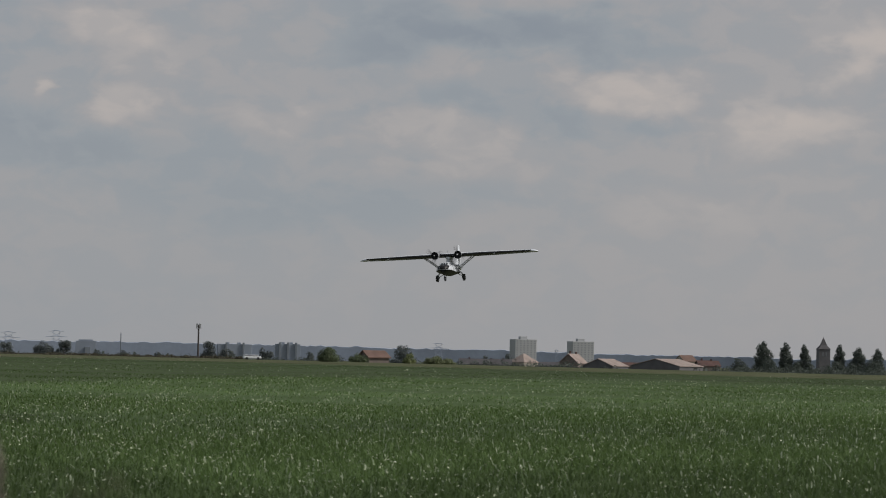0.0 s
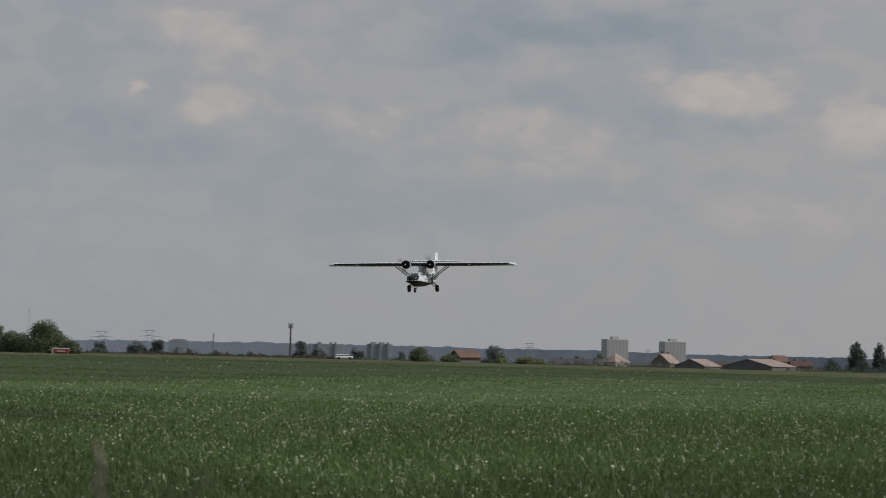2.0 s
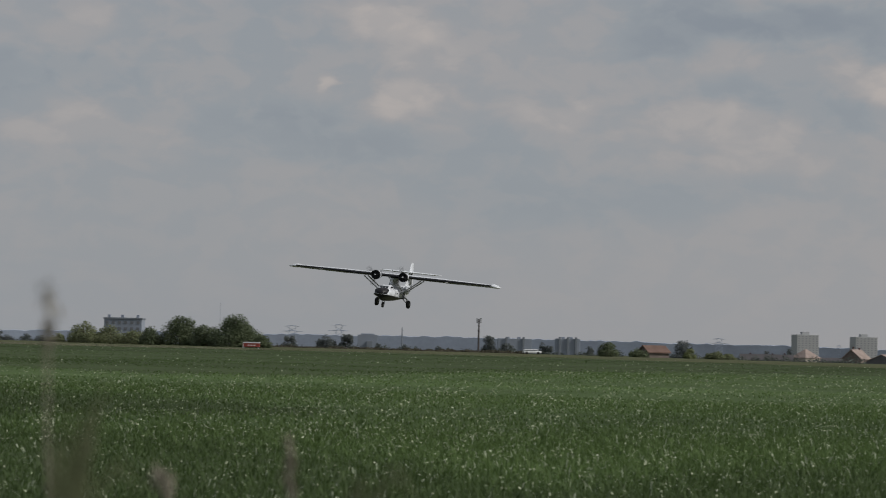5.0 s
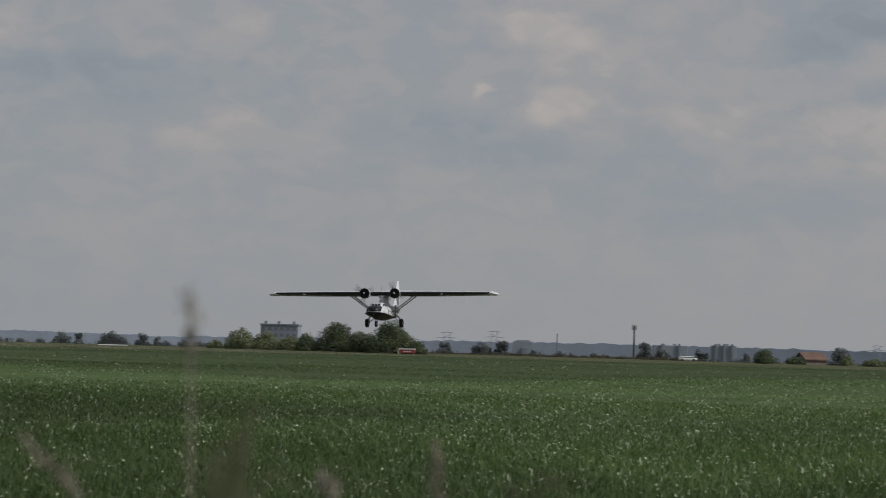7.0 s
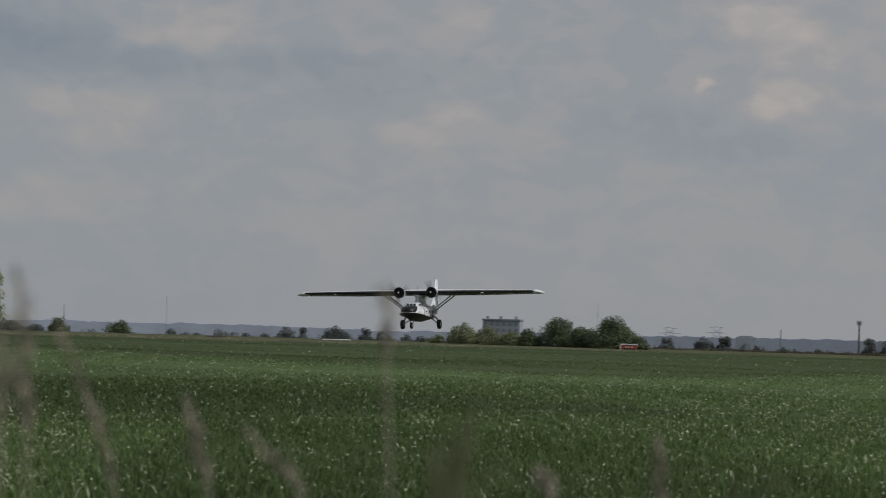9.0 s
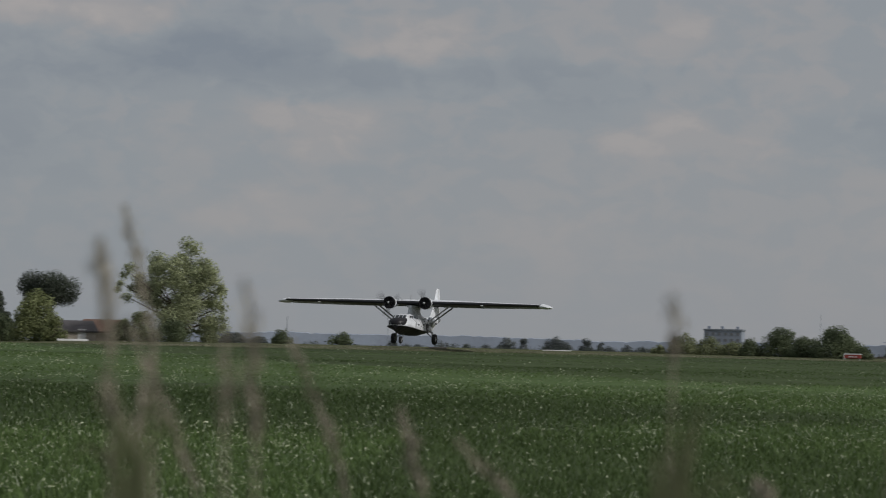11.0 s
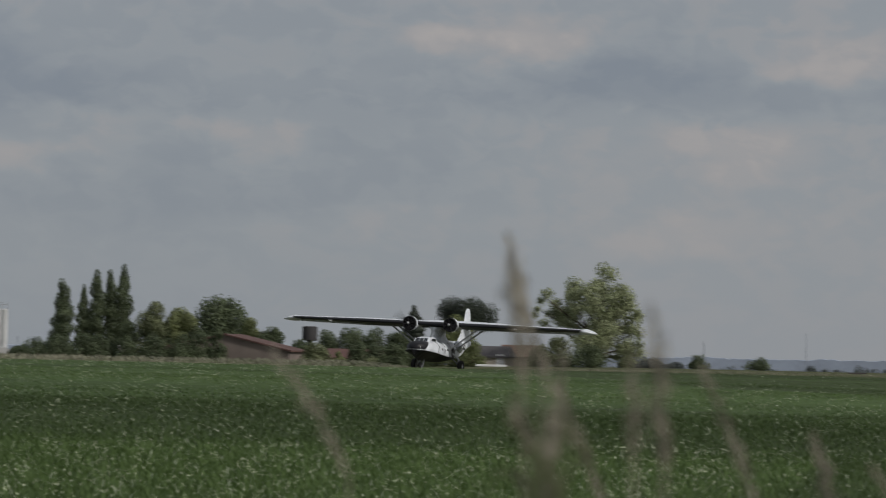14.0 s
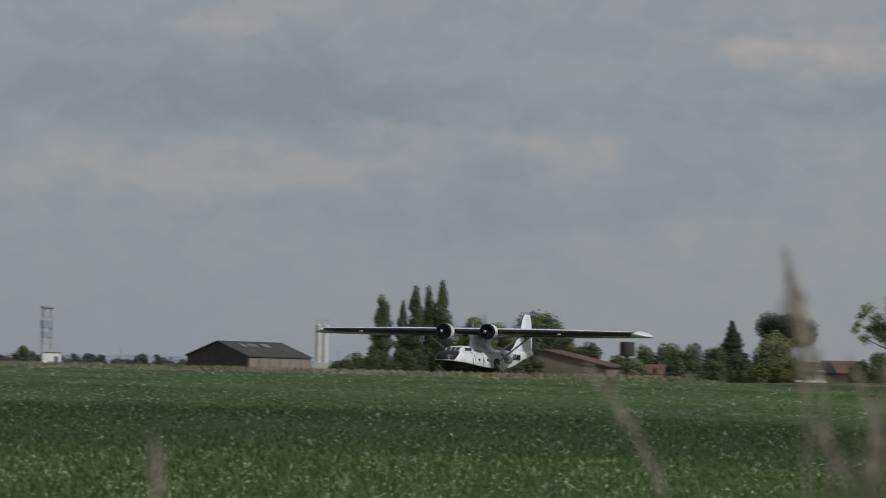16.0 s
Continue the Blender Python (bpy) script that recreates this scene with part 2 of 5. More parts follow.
def crop_material(name, col, col2, plain):
    """Green blades: darker and lighter drifts over the field, and a few pale leaves as painted glints."""
    ma = mat(name, col, 0.6, 0.26, 0.03, col2=col2, island=0.2)
    nt = ma.node_tree
    N, L = nt.nodes, nt.links
    b = N["Principled BSDF"]
    b.inputs["Specular IOR Level"].default_value = 0.2
    src = b.inputs["Base Color"].links[0].from_socket
    geo = N.new("ShaderNodeNewGeometry")
    frac = N.new("ShaderNodeMath")
    frac.operation = "FRACT"
    mul = N.new("ShaderNodeMath")
    mul.operation = "MULTIPLY"
    mul.inputs[1].default_value = 37.0
    L.new(geo.outputs["Random Per Island"], mul.inputs[0])
    L.new(mul.outputs[0], frac.inputs[0])
    gt = N.new("ShaderNodeMath")
    gt.operation = "GREATER_THAN"
    gt.inputs[1].default_value = plain
    L.new(frac.outputs[0], gt.inputs[0])
    mix = N.new("ShaderNodeMix")
    mix.data_type = "RGBA"
    L.new(gt.outputs[0], mix.inputs[0])
    L.new(src, mix.inputs[6])
    # pale colour in place of sunlight glinting off a blade
    mix.inputs[7].default_value = (0.49, 0.54, 0.40, 1)
    L.new(mix.outputs[2], b.inputs["Base Color"])
    thin = N.new("ShaderNodeBsdfTranslucent")
    L.new(mix.outputs[2], thin.inputs[0])
    both = N.new("ShaderNodeMixShader")
    both.inputs[0].default_value = 0.42
    L.new(b.outputs[0], both.inputs[1])
    L.new(thin.outputs[0], both.inputs[2])
    L.new(both.outputs[0], N["Material Output"].inputs[0])
    return ma


M_CROP = crop_material("crop leaves", (0.080, 0.128, 0.041), (0.114, 0.172, 0.060), 0.97)
# darker leaf green that stands in for shade on the crop
M_CROP_SHADE = crop_material("crop leaves, painted shade", (0.058, 0.092, 0.032), (0.080, 0.122, 0.044), 0.985)
# the glint is put into a pale base colour
M_GLINT = mat("painted leaf glints", (0.52, 0.56, 0.40), 0.4, 0.2, 0.5, island=0.35)


def drifts(ma):
    """Stretches the broad colour change into long drifts across the field."""
    nt = ma.node_tree
    tc = next(n for n in nt.nodes if n.type == "TEX_COORD")
    n1 = next(n for n in nt.nodes if n.type == "TEX_NOISE" and abs(n.inputs["Scale"].default_value - 0.03) < 1e-4)
    mp = nt.nodes.new("ShaderNodeMapping")
    mp.inputs["Rotation"].default_value = (0, 0, radians(-24))
    mp.inputs["Scale"].default_value = (0.22, 1.5, 1)
    nt.links.new(tc.outputs["Object"], mp.inputs["Vector"])
    nt.links.new(mp.outputs[0], n1.inputs["Vector"])


drifts(M_CROP)
drifts(M_CROP_SHADE)
drifts(M_UNDER)
drifts(M_UNDER_SHADE)


# ---- builders ----
def at(az, d):
    """The place at d metres from the camera, az degrees to the left of the first view."""
    return -d * math.sin(radians(az)), d * math.cos(radians(az))


def lerp_table(x, table):
    xs, ys = zip(*table)
    return np.interp(x, xs, ys)


def field_edge(az):
    return lerp_table(az, ((-20, 335), (8, 330), (23, 255), (30, 200), (60, 192)))


def shade_line(az):
    """Distance at which the far band of painted shade begins."""
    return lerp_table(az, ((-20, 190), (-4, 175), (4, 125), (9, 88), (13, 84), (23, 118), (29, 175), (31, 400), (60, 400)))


def is_shade_band(az, r):
    """True in the bands of painted shade: along the far edge, a belt across the middle, and a near patch to the right.
    """
    # bounds of the shade put into the crop's colour, fitted to the camera's view
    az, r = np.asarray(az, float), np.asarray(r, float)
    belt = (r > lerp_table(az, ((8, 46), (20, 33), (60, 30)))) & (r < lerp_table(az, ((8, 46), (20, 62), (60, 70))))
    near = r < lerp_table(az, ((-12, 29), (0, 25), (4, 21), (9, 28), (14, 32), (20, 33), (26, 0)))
    return (r > shade_line(az)) | belt | near


def verge(az):
    """How far the grassy bank past the field edge has grown, 0 to 1."""
    u = np.clip((np.asarray(az, float) - 28.3) / 3.0, 0, 1)
    return u * u * (3 - 2 * u)


def ground_z(az, r):
    az, r = np.asarray(az, float), np.asarray(r, float)
    edge = field_edge(az)
    at_edge = lerp_table(az, ((-20, -1.0), (-8.5, -0.41), (-1, 0.0), (4, 0.22), (8, 0.34), (23, 0.53), (30, 0.56), (60, 0.52)))
    past = lerp_table(az, ((-20, -0.8), (-8.5, -0.13), (-1, 0.34), (4, 0.7), (8, 0.9), (20, 1.3), (23.2, 1.3), (27.6, 1.12), (29.3, 0.63), (32.4, 0.52), (36, 0.36), (60, 0.36)))
    u = np.clip((r - 30) / (edge - 30), 0, 1)
    z = at_edge * u * u * (3 - 2 * u)
    v = np.clip((r - edge - 2) / 14, 0, 1)
    z = z + (past - at_edge) * v * v * (3 - 2 * v)
    z = z + verge(az) * 0.88 * np.exp(-((r - edge - 8) / 4.5) ** 2)
    w = np.clip((r - 640) / 400, 0, 1)
    return z + (-4.0 - past) * w * w * (3 - 2 * w)


def ground_at(az, d):
    return float(ground_z(az, d))


def mesh_from(name, verts, faces, mats):
    me = bpy.data.meshes.new(name)
    me.from_pydata(verts, [], faces)
    for m_ in mats:
        me.materials.append(m_)
    me.update()
    return me


def fast_mesh(name, verts, loops, sizes, material):
    """A mesh from arrays: vertices, corner indices, corners per face."""
    me = bpy.data.meshes.new(name)
    me.vertices.add(len(verts))
    me.vertices.foreach_set("co", np.asarray(verts, np.float32).ravel())
    me.loops.add(len(loops))
    me.loops.foreach_set("vertex_index", np.asarray(loops, np.int32))
    me.polygons.add(len(sizes))
    starts = np.concatenate(([0], np.cumsum(sizes)[:-1]))
    me.polygons.foreach_set("loop_start", starts.astype(np.int32))
    me.materials.append(material)
    me.update(calc_edges=True)
    return me


def thing(name, az, d, turn=0.0, z=None, label="", category="", group="", kind=""):
    """An Empty on the ground that faces the camera, turned by turn degrees."""
    ob = new(name)
    x, y = at(az, d)
    ob.matrix_world = pose(x, y, ground_at(az, d) if z is None else z, 0, 0, az + turn)
    return tagged(ob, label, category, group, kind)


def part(name, bm, material, parent, label="", loc=None):
    if isinstance(bm, bpy.types.Mesh):
        me = bm
    else:
        me = bpy.data.meshes.new(name)
        bm.normal_update()
        bm.to_mesh(me)
        bm.free()
        me.materials.append(material)
    ob = new(name, me)
    ob.parent = parent
    if loc is not None:
        ob.matrix_basis = loc if isinstance(loc, Matrix) else Matrix.Translation(loc)
    if label:
        ob["label"] = label
    return ob


def smooth(ob):
    for f in ob.data.polygons:
        f.use_smooth = True
    return ob


def bm_box(x0, x1, y0, y1, z0, z1, bevel=0.0, bm=None):
    bm = bm or bmesh.new()
    r = bmesh.ops.create_cube(bm, size=1.0)
    for v in r["verts"]:
        v.co = Vector((x0 + (v.co.x + 0.5) * (x1 - x0), y0 + (v.co.y + 0.5) * (y1 - y0), z0 + (v.co.z + 0.5) * (z1 - z0)))
    if bevel:
        es = list({e for v in r["verts"] for e in v.link_edges})
        bmesh.ops.bevel(bm, geom=es, offset=bevel, segments=1, affect="EDGES")
    return bm


def bm_tube(points, radii, seg=8, bm=None):
    """A tube through points, with a radius for each."""
    bm = bm or bmesh.new()
    rings = []
    pts = [Vector(p) for p in points]
    for i, p in enumerate(pts):
        d = (pts[min(i + 1, len(pts) - 1)] - pts[max(i - 1, 0)]).normalized()
        q = d.to_track_quat("Z", "Y").to_matrix()
        r = radii[i]
        rings.append([bm.verts.new(p + q @ Vector((r * math.cos(2 * math.pi * k / seg), r * math.sin(2 * math.pi * k / seg), 0))) for k in range(seg)])
    for a, b in zip(rings, rings[1:]):
        for k in range(seg):
            bm.faces.new((a[k], a[(k + 1) % seg], b[(k + 1) % seg], b[k]))
    bm.faces.new(list(reversed(rings[0])))
    bm.faces.new(rings[-1])
    return bm


def bm_loft(sections, caps=True, bm=None):
    bm = bm or bmesh.new()
    rings = [[bm.verts.new(p) for p in s] for s in sections]
    n = len(rings[0])
    for a, b in zip(rings, rings[1:]):
        for k in range(n):
            bm.faces.new((a[k], a[(k + 1) % n], b[(k + 1) % n], b[k]))
    if caps:
        bm.faces.new(list(reversed(rings[0])))
        bm.faces.new(rings[-1])
    bmesh.ops.recalc_face_normals(bm, faces=bm.faces)
    return bm


def leaf_cloud(rng, blobs, size, count, material, fill=0.35):
    """Many small leaf clumps, near the skins of the blobs (centre, radii)."""
    vol = np.array([b[3] * b[4] + b[4] * b[5] + b[3] * b[5] for b in blobs])
    which = rng.choice(len(blobs), count, p=vol / vol.sum())
    B = np.array(blobs)[which]
    d = rng.normal(size=(count, 3))
    d /= np.linalg.norm(d, axis=1)[:, None]
    rad = 1 - fill * rng.random(count) ** 1.5 + 0.06 * rng.normal(size=count)
    c = B[:, :3] + d * B[:, 3:] * rad[:, None]
    keep = c[:, 2] > 0.05
    c = c[keep]
    d = d[keep]
    count = len(c)
    nrm = d + np.array([0, 0, 0.25]) + 0.42 * rng.normal(size=(count, 3))
    nrm /= np.linalg.norm(nrm, axis=1)[:, None]
    a = np.cross(nrm, rng.normal(size=(count, 3)))
    a /= np.linalg.norm(a, axis=1)[:, None]
    b = np.cross(nrm, a)
    s = size * (0.55 + 0.9 * rng.random(count))[:, None]
    v = np.stack((c - a * s, c - b * s * 0.6 + nrm * s * 0.12, c + a * s, c + b * s * 0.6 + nrm * s * 0.12), 1).reshape(-1, 3)
    return fast_mesh("crown", v, np.arange(len(v)), np.full(count, 4), material)


def crown_blobs(rng, w, h, base, shape, n):
    """Blobs for a crown of width w between base and h: 'round', 'column', 'cone', 'flat' or 'bush'."""
    out = []
    H = h - base
    for i in range(n):
        a = rng.random() * 2 * math.pi
        u = (i + 0.5) / n
        if shape == "column":
            r = w / 2 * math.sin(math.pi * min(0.93, 0.26 + 0.69 * u)) ** 0.7
            k = 0.26 * r
            out.append((k * math.cos(a), k * math.sin(a), base + H * u * 0.96, r * 0.84, r * 0.84, max(H / n * 1.1, r * 0.55)))
        elif shape == "cone":
            r = w / 2 * (1.02 - u) ** 0.72 * (0.9 + 0.2 * rng.random())
            out.append((0.15 * r * math.cos(a), 0.15 * r * math.sin(a), base + H * u, r, r, H / n * 0.8))
        elif shape == "flat":
            k = w / 2 * 0.72 * math.sqrt(rng.random())
            out.append((k * math.cos(a), k * math.sin(a), base + H * (0.35 + 0.35 * rng.random()) * (1.1 - 0.5 * k / w), w * 0.2, w * 0.2, H * 0.28))
        else:
            if shape == "bush":
                # a dome: clumps over the skin of half an egg
                e = math.asin(rng.random() ** 0.8)
                s = (0.13 + 0.09 * rng.random()) * w
                sz = min(s, H * 0.3)
                q = 0.9 + 0.16 * rng.random()
                out.append((math.cos(a) * math.cos(e) * (w / 2 - s) * q, math.sin(a) * math.cos(e) * (w / 2 - s) * q, math.sin(e) * (H - sz) * q, s, s, sz))
                continue
            zz = rng.random() ** 0.8
            prof = math.sqrt(max(0.05, 1 - (2 * zz - 0.85) ** 2 / 1.35))
            k = w / 2 * prof * 0.72 * math.sqrt(rng.random())
            s = (0.15 + 0.11 * rng.random()) * w
            sz = min(s, H * 0.3)
            out.append((k * math.cos(a), k * math.sin(a), base + sz * 0.7 + (H - sz * 1.7) * zz, s, s, sz))
    if shape == "bush":
        out.append((0, 0, H * 0.3, w * 0.34, w * 0.34, H * 0.5))
        for i in range(n // 2):
            a = 2 * math.pi * (i + rng.random()) / (n // 2)
            k = w / 2 * (0.55 + 0.25 * rng.random())
            s = 0.16 * w
            out.append((k * math.cos(a), k * math.sin(a), 0.22 * H, s, s, 0.24 * H))
    return out


SEED = [100]


def tree(name, az, d, w, top, shape, material, label, size=None, n=22, dense=1.0, base=None, group="", trunk=True):
    """A tree or bush: top is the crown's top above sea of z, w its width."""
    SEED[0] += 1
    rng = np.random.default_rng(SEED[0])
    g = ground_at(az, d)
    h = max(1.2, top - g)
    size = size or max(0.15, d / 4500 * 1.35)
    if base is None:
        base = {"round": 0.16 * h, "column": 0.05 * h, "cone": 0.06 * h, "flat": 0.52 * h, "bush": 0.0}[shape]
    ob = thing(name, az, d, rng.random() * 360, g, label, "bush" if name == "bush" else "tree", group)
    blobs = crown_blobs(rng, w, h, base, shape, n)
    area = w * (h - base) * 3.0
    count = int(min(18000, max(200, dense * area / (size * size) * 1.25)))
    cr = part("crown", leaf_cloud(rng, blobs, size, count, material), None, ob)
    if trunk:
        r0 = 0.022 * h + 0.05
        lean = rng.normal(size=2) * 0.03 * h
        bm = bm_tube([(0, 0, -0.2), (lean[0] * 0.4, lean[1] * 0.4, h * 0.35), (lean[0], lean[1], h * 0.82)], [r0 * 1.25, r0 * 0.8, r0 * 0.15], 7)
        for b in blobs[:: max(1, len(blobs) // 9)]:
            z0 = max(h * 0.1, min(b[2] * 0.6, h * 0.6))
            k = z0 / (h * 0.82)
            bm_tube([(lean[0] * k, lean[1] * k, z0), (b[0] * 0.55, b[1] * 0.55, (z0 + b[2]) / 2 + 0.1), (b[0], b[1], b[2])], [r0 * 0.4, r0 * 0.25, r0 * 0.07], 5, bm)
        part("trunk", bm, M_BARK, ob)
    return ob


# ---- ground ----
def build_ground():
    azs = np.concatenate((np.linspace(-180, -20, 20, endpoint=False), np.linspace(-20, 60, 161), np.linspace(60, 180, 16)[1:-1]))
    rs = np.concatenate(([0.4, 8], np.linspace(18, 400, 192), np.geomspace(410, 4900, 40)))
    verts = []
    for r in rs:
        z = ground_z(azs, np.full(len(azs), r))
        for a, zz in zip(azs, z):
            x, y = at(a, r)
            verts.append((x, y, zz))
    n = len(azs)
    faces = [(i * n + k, i * n + (k + 1) % n, (i + 1) * n + (k + 1) % n, (i + 1) * n + k) for i in range(len(rs) - 1) for k in range(n)]
    faces.append(tuple(range(n)))
    ob = new("ground", mesh_from("ground", verts, faces, [M_GROUND]))
    tagged(ob, "rough dry grassland around the crop field", "ground", kind="structure")
    return smooth(ob)


build_ground()
CROP_H = 0.55


def crop_blades(rng, r0, r1, count, width, length, far):
    az = rng.uniform(-13, 49, count)
    r = np.sqrt(rng.uniform(r0 * r0, r1 * r1, count))
    ok = r < field_edge(az) + 0.6 * rng.normal(size=count)
    ok &= is_shade_band(az, r * (1 + 0.05 * rng.normal(size=count))) == far
    az, r = az[ok], r[ok]
    n = len(r)
    z = ground_z(az, r)
    x, y = -r * np.sin(np.radians(az)), r * np.cos(np.radians(az))
    hgt = CROP_H * (0.8 + 0.28 * rng.random(n)) * (1 + 0.10 * np.sin(x * 0.21 + y * 0.13) * np.sin(y * 0.17 - x * 0.05))
    ln = length * (0.6 + 0.7 * rng.random(n))
    w = width * (0.6 + 0.8 * rng.random(n))
    face = rng.uniform(0, 2 * np.pi, n)
    lean = rng.uniform(0.3, 1.7, n)
    dx, dy = np.cos(face), np.sin(face)
    sx, sy = -dy, dx
    z0 = z + np.maximum(hgt - ln, 0.02)
    k = 0.55
    px, py, pz = x + dx * ln * lean * 0.25, y + dy * ln * lean * 0.25, z0 + ln * k
    tipz = z0 + ln * (1 - 0.45 * lean * rng.random(n))
    tx, ty = x + dx * ln * lean * 0.8, y + dy * ln * lean * 0.8
    v = np.stack((
        np.stack((x - sx * w * 0.35, y - sy * w * 0.35, z0), 1), np.stack((x + sx * w * 0.35, y + sy * w * 0.35, z0), 1),
        np.stack((px + sx * w * 0.5, py + sy * w * 0.5, pz), 1), np.stack((px - sx * w * 0.5, py - sy * w * 0.5, pz), 1),
        np.stack((tx, ty, tipz), 1)), 1).reshape(-1, 3)
    base = np.arange(n)[:, None] * 5
    loops = (base + np.array([[0, 1, 2, 3, 3, 2, 4]])).ravel()
    sizes = np.tile([4, 3], n)
    return v, loops, sizes


def build_crop():
    rng = np.random.default_rng(5)
    # second pass: the darker blades, with field shade in their green
    for far, ma, label in ((False, M_CROP, "dense green cereal crop, a few pale blades as painted glints"), (True, M_CROP_SHADE, "cereal crop in bands of painted shade")):
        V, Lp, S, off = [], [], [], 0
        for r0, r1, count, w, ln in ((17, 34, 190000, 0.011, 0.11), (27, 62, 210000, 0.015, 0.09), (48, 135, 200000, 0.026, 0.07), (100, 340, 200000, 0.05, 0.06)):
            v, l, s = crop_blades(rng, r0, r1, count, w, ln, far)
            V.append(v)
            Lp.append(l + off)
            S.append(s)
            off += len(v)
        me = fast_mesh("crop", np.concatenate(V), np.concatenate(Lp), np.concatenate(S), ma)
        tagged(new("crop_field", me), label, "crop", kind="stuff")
    # glints painted as pale flecks, thinner in the bands of painted shade
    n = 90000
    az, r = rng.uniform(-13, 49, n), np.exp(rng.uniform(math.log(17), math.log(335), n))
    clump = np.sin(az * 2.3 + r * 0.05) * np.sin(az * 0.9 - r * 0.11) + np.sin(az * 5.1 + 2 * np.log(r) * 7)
    ok = (r < field_edge(az) - 1) & (rng.random(n) < np.where(is_shade_band(az, r), np.where(r > shade_line(az), 0.03, 0.2), (0.36 + 0.2 * clump) * np.where(r < 70, 1.5, 1.0)))
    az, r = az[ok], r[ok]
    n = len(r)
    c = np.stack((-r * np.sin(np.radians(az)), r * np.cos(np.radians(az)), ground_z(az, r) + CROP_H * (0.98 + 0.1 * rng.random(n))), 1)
    # grows with distance so a fleck keeps its size in the camera's view
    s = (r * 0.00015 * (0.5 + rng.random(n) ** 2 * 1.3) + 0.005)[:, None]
    a = rng.normal(size=(n, 3))
    a[:, 2] = np.abs(a[:, 2]) * 0.8
    a /= np.linalg.norm(a, axis=1)[:, None]
    b = np.cross(a, rng.normal(size=(n, 3)))
    b /= np.linalg.norm(b, axis=1)[:, None]
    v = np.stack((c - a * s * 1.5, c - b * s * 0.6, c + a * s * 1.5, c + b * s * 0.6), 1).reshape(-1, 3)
    tagged(new("crop_glints", fast_mesh("crop_glints", v, np.arange(len(v)), np.full(n, 4), M_GLINT)), "pale flecks painted as glints on the cereal leaves", "crop", kind="stuff")
    # rough grass on the bank past the field edge
    n = 70000
    az = rng.uniform(-13, 49, n)
    r = field_edge(az) + rng.uniform(-0.5, 15, n)
    x, y, z = -r * np.sin(np.radians(az)), r * np.cos(np.radians(az)), ground_z(az, r) - 0.02
    h = (0.14 + 0.14 * rng.random(n) ** 1.5) * (0.35 + 0.65 * verge(az)) * (1 + 0.25 * np.sin(az * 9) * np.sin(az * 23))
    w = 0.05 + 0.06 * rng.random(n)
    face = rng.uniform(0, 2 * np.pi, n)
    dx, dy = np.cos(face), np.sin(face)
    v = np.stack((np.stack((x - dx * w, y - dy * w, z), 1), np.stack((x + dx * w, y + dy * w, z), 1),
                  np.stack((x + dx * w * 0.2 - dy * h * 0.3, y + dy * w * 0.2 + dx * h * 0.3, z + h), 1)), 1).reshape(-1, 3)
    tagged(new("verge_grass", fast_mesh("verge_grass", v, np.arange(len(v)), np.full(n, 3), M_VERGE)), "dull green brown grass along the field's far edge", "grass", kind="stuff")
    # closed sheet a little under crop height, fills the gaps between blades
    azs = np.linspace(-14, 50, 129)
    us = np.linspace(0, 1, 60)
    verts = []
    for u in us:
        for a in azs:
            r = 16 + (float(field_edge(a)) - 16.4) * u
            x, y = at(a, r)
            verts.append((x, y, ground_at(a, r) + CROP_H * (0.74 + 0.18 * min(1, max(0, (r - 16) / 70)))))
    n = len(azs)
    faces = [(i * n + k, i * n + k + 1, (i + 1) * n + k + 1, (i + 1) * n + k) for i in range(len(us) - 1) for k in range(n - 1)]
    under = new("crop_sheet", mesh_from("crop_sheet", verts, faces, [M_UNDER, M_UNDER_SHADE]))
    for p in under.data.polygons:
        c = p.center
        p.material_index = int(is_shade_band(math.degrees(math.atan2(-c.x, c.y)), math.hypot(c.x, c.y)))
    tagged(under, "darker green sheet that fills the crop below its blade tips", "crop", kind="stuff")


build_crop()


def build_hills():
    rng = np.random.default_rng(9)
    for name, d, ma, table, bump in (
        ("far_ridge", 4700, M_FAR_HAZE, ((-30, 6), (-9, 6.5), (-4, 8), (0, 11), (3, 13), (6, 14), (9, 12), (12, 10.5), (16, 8.5), (19, 12), (22, 11), (26, 9), (32, 5), (60, 5)), 1.2),):
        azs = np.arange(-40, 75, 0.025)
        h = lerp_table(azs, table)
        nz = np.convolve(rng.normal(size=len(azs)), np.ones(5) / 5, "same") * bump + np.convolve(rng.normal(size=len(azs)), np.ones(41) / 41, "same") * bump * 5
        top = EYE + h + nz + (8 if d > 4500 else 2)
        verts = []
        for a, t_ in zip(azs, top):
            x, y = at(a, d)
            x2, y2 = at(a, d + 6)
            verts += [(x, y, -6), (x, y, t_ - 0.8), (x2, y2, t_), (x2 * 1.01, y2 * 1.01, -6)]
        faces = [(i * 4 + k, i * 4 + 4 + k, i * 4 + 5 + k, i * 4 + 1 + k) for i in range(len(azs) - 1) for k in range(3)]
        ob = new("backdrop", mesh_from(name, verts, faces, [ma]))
        tagged(ob, "low wooded ridge with blue haze painted in", "hills", kind="structure")


build_hills()


